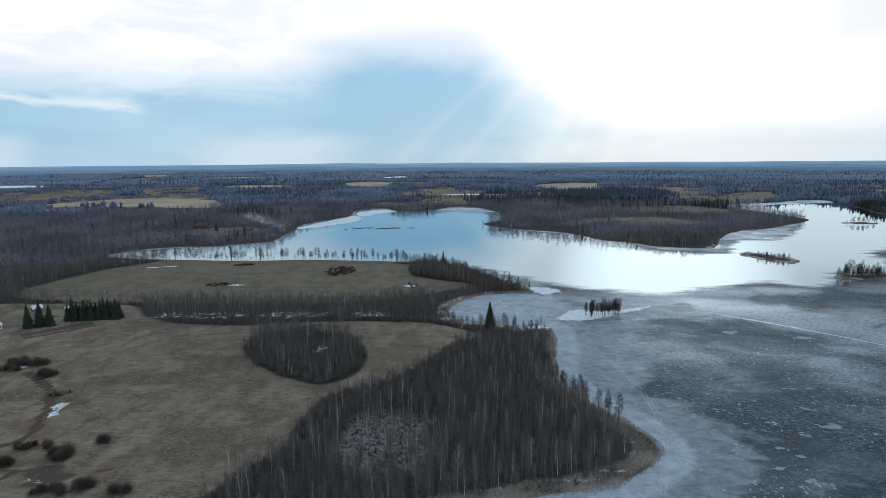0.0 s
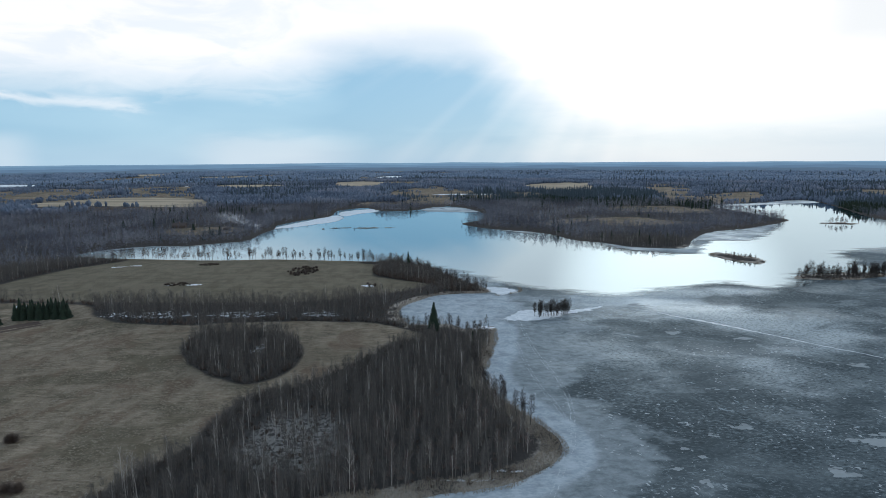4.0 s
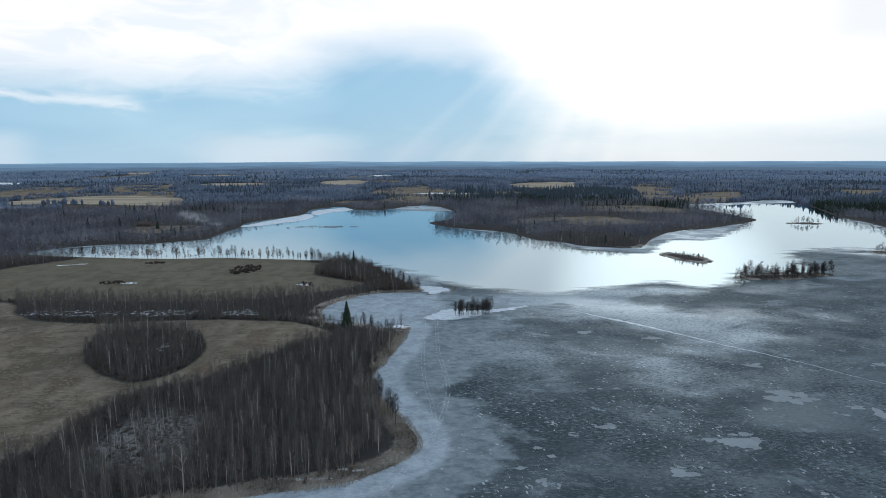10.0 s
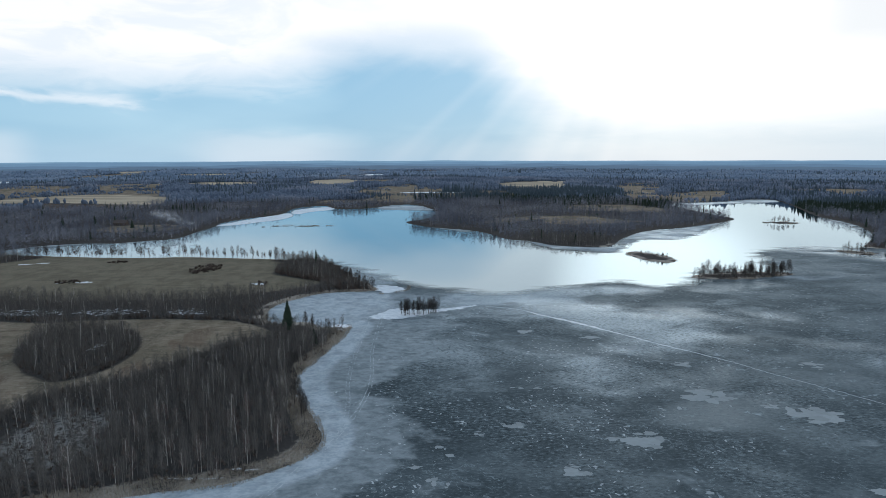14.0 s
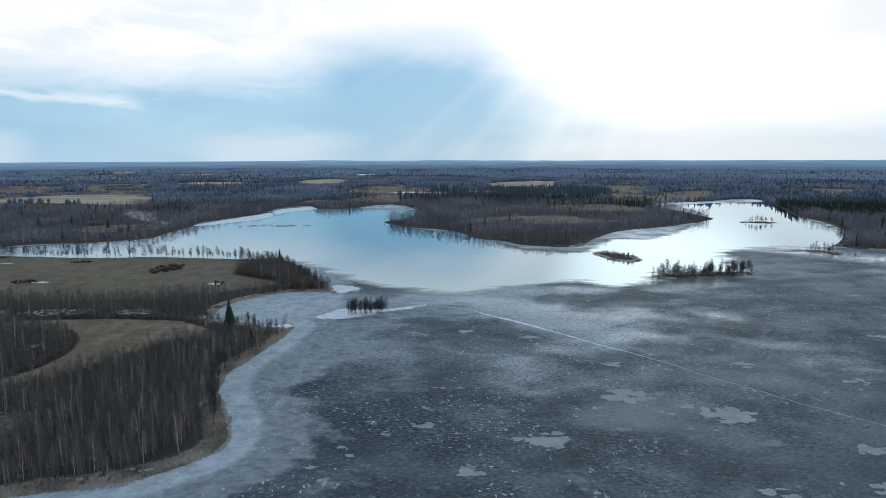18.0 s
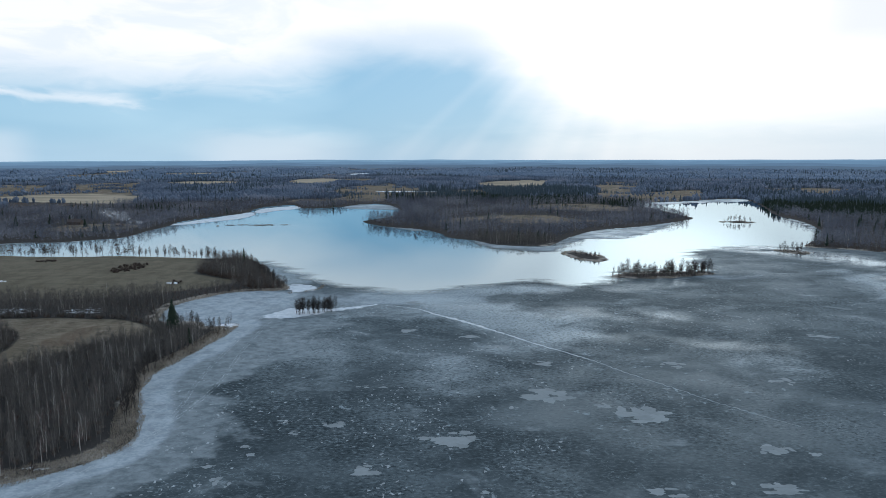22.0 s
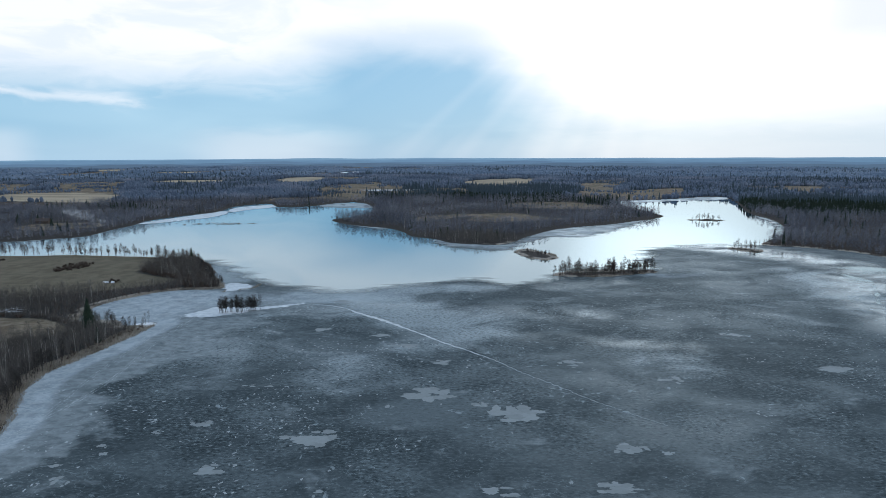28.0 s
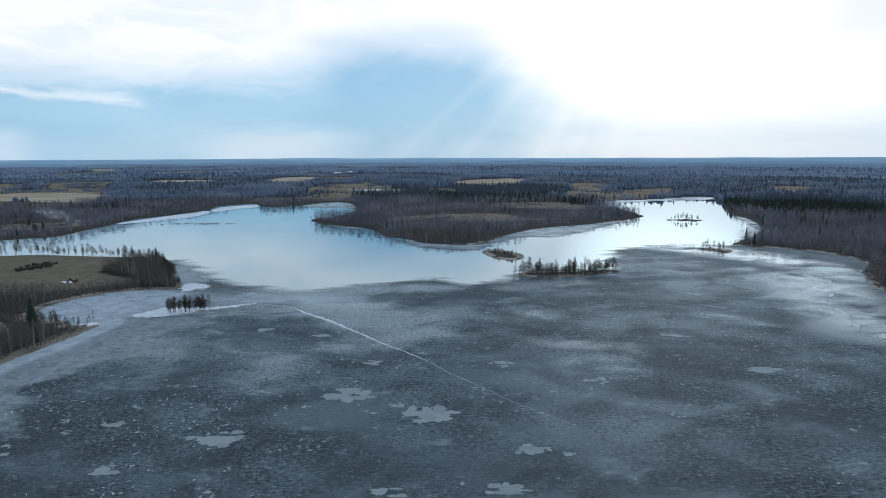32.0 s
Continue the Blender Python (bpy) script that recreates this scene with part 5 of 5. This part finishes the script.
# ---------------------------------------------------------------- shrubs and reeds
def bush(rng, r, h, twigs, width):
    """A round leafless bush: stems that fan out from the ground to a dome."""
    cv, ct = [], []
    for k in range(twigs):
        a, e = rng.uniform(0, 6.283), math.asin(rng.random() ** 0.8)
        d = np.array([math.cos(a) * math.cos(e) * r, math.sin(a) * math.cos(e) * r, math.sin(e) * h]) * rng.uniform(0.55, 1.03)
        o = d * (0.25, 0.25, 0.0) + np.array([0, 0, -0.1])
        m = o + (d - o) * 0.6 + np.array([0, 0, 0.12 * h])
        b = a + rng.uniform(0.6, 2.5)
        s = np.array([math.cos(b), math.sin(b), rng.uniform(-0.3, 0.3)]) * width
        n = len(cv)
        cv += [o - s * 0.6, o + s * 0.6, m + s, m - s, d]
        ct += [(n, n + 1, n + 2), (n, n + 2, n + 3), (n + 3, n + 2, n + 4)]
    return np.zeros((0, 3)), np.zeros((0, 3), int), np.array(cv), np.array(ct)


BUSHES = [bush(RNG, 2.5, 2.7, 420, 0.026) for _ in range(6)]
BRUSH = [bush(RNG, 2.4, 2.6, 20, 0.13) for _ in range(6)]
BUSH_MESH = [mesh_from("willow_bush", b[2], b[3], [SHRUB]) for b in BUSHES]


def bushes(cx, cy, rx, ry, count, size):
    for k in range(count):
        a, q = RNG.uniform(0, 6.283), math.sqrt(RNG.random())
        x, y = cx + rx * q * math.cos(a), cy + ry * q * math.sin(a)
        ob = tagged(new("willow_bush", BUSH_MESH[RNG.randrange(6)]), "dense brown leafless willow bush in dry grass", "bush", "willow bushes")
        g = size * RNG.uniform(0.7, 1.25)
        ob.matrix_world = pose(x, y, ground_at(x, y), 0, 0, RNG.uniform(0, 360)) @ Matrix.Diagonal((g, g, g, 1))


for spec in [(-198, 281, 5, 3, 14, 1.7), (-222, 300, 12, 4, 16, 1.6), (-226, 290, 7, 2, 8, 1.4), (-139, 200, 6, 3, 14, 1.5), (-131, 212, 2, 1.5, 4, 1.5), (-106, 177, 2.5, 1.5, 5, 1.5),
             (-119, 180, 2.5, 1.5, 5, 1.4), (-156, 193, 4, 2, 8, 1.4), (-155, 207, 7, 3, 12, 1.0), (-128, 176, 6, 2, 7, 1.2), (-176, 257, 5, 3, 7, 0.6), (-98, 548, 14, 23, 100, 0.85), (-190, 488, 12, 6, 34, 0.66), (-203, 588, 10, 7, 28, 0.66), (-28, 487, 8, 4, 6, 0.8)]:
    bushes(*spec)


def thickets():
    """Brush under the trees of the nearer woods, at wood edges and on the islands."""
    x, y = spots(-360, 120, 150, 660, 4.2, 7)
    ok, far = wooded(x, y)
    edge = np.maximum.reduce(list(open_land(x, y).values()))
    x2, y2 = spots(340, 760, 440, 720, 4.0, 8)
    low = (inland(x2, y2) > 1.5) & ~inside(ISLES["strip"], x2, y2)
    ok &= ~((np.abs(y - 396) < 14) & (np.abs(x + 130) < 105))
    x, y = np.r_[x[ok], x2[low]], np.r_[y[ok], y2[low]]
    rng = np.random.default_rng(5)
    z = rise(x, y, inland(x, y))
    margin = np.minimum(away(COPSE, x, y), away(NEAR_FIELD, x, y))
    size = rng.uniform(0.4, 0.95, x.shape) + (1 - step(margin, 3, 11)) * rng.uniform(0.2, 1.0, x.shape)
    planted("thicket", BRUSH, rng.integers(0, 6, x.shape), x, y, z, size, [SHRUB, SHRUB], "low brown brush under bare trees", "shrubs", 3)
    x, y = spots(-130, 60, 160, 400, 2.3, 19)
    d = np.minimum(away(COPSE, x, y), away(NEAR_FIELD, x, y))
    ok, far = wooded(x, y)
    ok &= ~((np.abs(y - 384) < 12) & (np.abs(x + 130) < 105) & (wander(x, y, 14, 27) > -0.15))
    ok &= (d < 7 + 4 * wander(x, y, 15, 20)) & (rng.random(x.shape) < 0.8)
    x, y = x[ok], y[ok]
    fine = [bush(RNG, 2.6, 3.4, 70, 0.045) for _ in range(6)]
    planted("edge_brush", fine, rng.integers(0, 6, x.shape), x, y, rise(x, y, far[ok]), rng.uniform(0.7, 1.5, x.shape), [SHRUB, TWIG], "dense grey leafless brush along the edge of a wood", "shrubs", 33)
    # dark close scrub on the east end of the hill field
    scrub = rounded([(-30, 545), (-30, 592), (-14, 612), (24, 566), (50, 512), (66, 476), (40, 474), (20, 500), (-8, 520)])
    x, y = spots(-40, 80, 465, 620, 2.8, 17)
    ok = inside(scrub, x, y)
    x, y = x[ok], y[ok]
    planted("scrub", BRUSH, rng.integers(0, 6, x.shape), x, y, rise(x, y, inland(x, y)), rng.uniform(1.2, 2.3, x.shape), [SHRUB, SHRUB], "tall dark leafless scrub at the end of a field", "shrubs", 4)


def reeds():
    tufts = []
    for _ in range(6):
        cv, ct = [], []
        for k in range(9):
            o = np.array([RNG.uniform(-0.5, 0.5), RNG.uniform(-0.5, 0.5), -0.1])
            a = RNG.uniform(0, 6.283)
            s = np.array([math.cos(a), math.sin(a), 0]) * 0.05
            n = len(cv)
            cv += [o - s, o + s, o + np.array([RNG.uniform(-0.3, 0.3), RNG.uniform(-0.3, 0.3), RNG.uniform(0.9, 1.7)])]
            ct.append((n, n + 1, n + 2))
        tufts.append((np.zeros((0, 3)), np.zeros((0, 3), int), np.array(cv), np.array(ct)))
    rng = np.random.default_rng(9)
    spots_x, spots_y = [], []
    for line, inner, outer, gap in [(NEAR_SHORE[3:-3], 9, 2, 0.9), (COVE, 4, 2, 1.2), ([(78, 456), (90, 464), (98, 471), (99, 484)], 4, 40, 1.1)]:
        pts = rounded(line, False, 30)
        x, y = spots(pts[:, 0].min() - 12, pts[:, 0].max() + 8, pts[:, 1].min() - 10, pts[:, 1].max() + 8, gap, 3)
        d = away(pts, x, y, False)
        far = inland(x, y)
        ok = (d < (1.6 if outer == 40 else 14)) & (far < inner * (0.5 + 0.5 * wander(x, y, 20, 14) + 0.5)) & (far > -outer * (0.6 + wander(x, y, 12, 15)))
        ok &= np.hypot((x - 57) / 13, (y - 367) / 7) > 1
        spots_x.append(x[ok]), spots_y.append(y[ok])
    for isle in ISLES.values():
        x, y = spots(isle[:, 0].min() - 4, isle[:, 0].max() + 4, isle[:, 1].min() - 4, isle[:, 1].max() + 4, 1.1, 6)
        ok = (np.abs(inland(x, y) - 0.5) < 2.2 + 3 * wander(x, y, 11, 71)) & (wander(x, y, 7, 72) > 0.12)
        spots_x.append(x[ok]), spots_y.append(y[ok])
    x, y = np.concatenate(spots_x), np.concatenate(spots_y)
    z = np.maximum(rise(x, y, inland(x, y)), 0.0)
    planted("reeds", tufts, rng.integers(0, 6, x.shape), x, y, z, rng.uniform(0.7, 1.2, x.shape), [REED, REED], "dry straw-coloured reeds along the lake shore", "reeds", 5)


def meadow():
    """Tussocks of dry grass in the nearest field."""
    kinds = []
    for _ in range(6):
        cv, ct = [], []
        for k in range(4):
            a = RNG.uniform(0, 6.283)
            s = np.array([math.cos(a), math.sin(a), 0]) * RNG.uniform(0.10, 0.28)
            o = np.array([RNG.uniform(-0.35, 0.35), RNG.uniform(-0.35, 0.35), 0.02])
            n = len(cv)
            cv += [o - s, o + s, o + np.array([-s[1], s[0], 0]) * RNG.uniform(2.0, 4.5) + np.array([0, 0, RNG.uniform(0.06, 0.2)])]
            ct.append((n, n + 1, n + 2))
        kinds.append((np.zeros((0, 3)), np.zeros((0, 3), int), np.array(cv), np.array(ct)))
    x, y = spots(-215, 25, 150, 385, 1.45, 23)
    kinds_here = open_land(x, y)
    keep = (kinds_here["field"] > 0.5) & (kinds_here["earth"] < 0.3) & (wander(x, y, 7, 6) + 0.6 * wander(x, y, 30, 16) > -0.25)
    x, y = x[keep], y[keep]
    rng = np.random.default_rng(4)
    planted("dry_grass", kinds, rng.integers(0, 6, x.shape), x, y, rise(x, y, inland(x, y)), rng.uniform(0.6, 1.5, x.shape), [HAY, HAY], "tussocks of matted dry winter grass", "grass", 8)


HAY = varied("matted_grass", (0.12, 0.103, 0.076), (0.31, 0.265, 0.205), 0.95, 0.05)
thickets()
reeds()
meadow()


# ---------------------------------------------------------------- farm buildings
def box(x0, x1, y0, y1, z0, z1):
    v = [(x, y, z) for z in (z0, z1) for y in (y0, y1) for x in (x0, x1)]
    f = [(0, 1, 5, 4), (1, 3, 7, 5), (3, 2, 6, 7), (2, 0, 4, 6), (4, 5, 7, 6), (0, 2, 3, 1)]
    return v, f


def house(name, label, x, y, turn, wide, deep, wall, roof, wall_mat, roof_mat):
    root = tagged(new(name), label, "house")
    v, f = box(-wide / 2, wide / 2, -deep / 2, deep / 2, -0.3, wall)
    part("wall", mesh_from("wall", v, f, [wall_mat]), root)
    o, t = 0.45, 0.18
    for s in (-1, 1):
        e = deep / 2 + o
        low = wall - o * roof / (deep / 2)
        v = [(-wide / 2 - o, s * e, low), (wide / 2 + o, s * e, low), (wide / 2 + o, 0, wall + roof), (-wide / 2 - o, 0, wall + roof)]
        v += [(a, b, c + t) for a, b, c in v]
        part("roof", mesh_from("roof", v, [(0, 1, 2, 3), (4, 7, 6, 5), (0, 4, 5, 1), (1, 5, 6, 2), (2, 6, 7, 3), (3, 7, 4, 0)], [roof_mat]), root)
    for s in (-1, 1):
        v = [(s * (wide / 2 - 0.02), -deep / 2, wall), (s * (wide / 2 - 0.02), deep / 2, wall), (s * (wide / 2 - 0.02), 0, wall + roof)]
        v += [(a - s * 0.15, b, c) for a, b, c in v]
        part("gable", mesh_from("gable", v, [(0, 1, 2), (3, 5, 4), (0, 3, 4), (0, 4, 1), (1, 4, 5), (1, 5, 2), (2, 5, 3), (2, 3, 0)], [wall_mat]), root)
    for k in range(max(1, int(wide // 3))):
        cx = -wide / 2 + (k + 0.5) * wide / max(1, int(wide // 3))
        v, f = box(cx - 0.5, cx + 0.5, -deep / 2 - 0.05, -deep / 2 + 0.1, 0.9, min(2.1, wall - 0.2))
        part("window", mesh_from("window", v, f, [PANE]), root, "dark window pane")
    v, f = box(-0.35, 0.35, 0.3, 1.0, wall + roof * 0.4, wall + roof + 0.9)
    part("chimney", mesh_from("chimney", v, f, [BRICKWORK]), root)
    root.matrix_world = pose(x, y, ground_at(x, y), 0, 0, turn)


PANE = plain("window_glass", (0.03, 0.035, 0.04), 0.1)
BRICKWORK = plain("chimney_brick", (0.25, 0.13, 0.10))
TIMBER, SHEET, WHITE_WALL = plain("weathered_boards", (0.16, 0.13, 0.11)), plain("pale_sheet_roof", (0.62, 0.66, 0.70), 0.5, 0.8, 0.1), plain("white_render", (0.68, 0.67, 0.64), 0.9, 0.5, 0.1)
TILE, BROWN = plain("dark_roof", (0.085, 0.070, 0.065)), plain("brown_boards", (0.10, 0.078, 0.065))
house("shed", "small grey timber shed with a pale metal roof", -294, 413, 50, 6, 5, 2.4, 2.0, TIMBER, SHEET)
house("shed", "low grey timber shed beside a field", -270, 414, 10, 6, 3.5, 1.8, 0.9, TIMBER, SHEET)
house("farmhouse", "white farmhouse with a pale metal roof", -288, 362, 80, 9, 7, 3.0, 2.6, WHITE_WALL, SHEET)
house("barn", "old dark timber barn in the meadow", -222, 272, 60, 8, 5, 2.6, 2.2, BROWN, TIMBER)
house("farmhouse", "brown timber farmhouse with a dark roof near the lake", -386, 934, 5, 20, 9, 4.4, 3.8, BROWN, TILE)
house("barn", "long pale-roofed barn among far fields", -1116, 2067, 5, 26, 10, 4.0, 3.0, WHITE_WALL, SHEET)
house("cottage", "small brown cottage by the lake shore", -300, 905, -10, 9, 6, 2.6, 2.2, BROWN, TIMBER)


def vegetable_plot():
    root = tagged(new("ploughed_plot"), "narrow freshly dug brown garden beds in a meadow", "plot")
    soil = plain("dug_soil", (0.075, 0.055, 0.045), 0.95, 1.5, 0.4)
    for off, wide in ((0.0, 10.0), (11.5, 4.0)):
        n = 24
        v, f = [], []
        for k in range(n + 1):
            u = k / n
            for s in range(9):
                w = s / 8
                px, py = -265 + 29 * u + 0.7 * (off + wide * w), 353 + 29 * u - 0.7 * (off + wide * w)
                v.append((px, py, ground_at(px, py) + 0.10 + 0.08 * (s % 2) - (0.2 if s in (0, 8) or k in (0, n) else 0)))
        for k in range(n):
            for s in range(8):
                a = k * 9 + s
                f.append((a, a + 1, a + 10, a + 9))
        part("bed", mesh_from("bed", v, f, [soil]), root)


vegetable_plot()


def smoke():
    """Thin smoke drifting low from a bonfire by the far shore."""
    rng = random.Random(3)
    bm = bmesh.new()
    for k in range(12):
        u = (k + 0.5) / 12
        c = Vector((-222 - 52 * u, 812 + 14 * (k % 2), 8 + 24 * math.sqrt(u) + rng.uniform(-2, 2)))
        r = 3.5 + 4.5 * u
        bmesh.ops.create_icosphere(bm, subdivisions=2, radius=r, matrix=Matrix.Translation(c) @ Matrix.Diagonal((1.5, 1, 0.7, 1)))
    me = bpy.data.meshes.new("smoke")
    bm.to_mesh(me)
    bm.free()
    me.materials.append(SMOKE)
    me.polygons.foreach_set("use_smooth", np.full(len(me.polygons), True))
    tagged(new("smoke", me), "thin whitish bonfire smoke drifting over a far wood", "smoke", kind="stuff")


smoke()
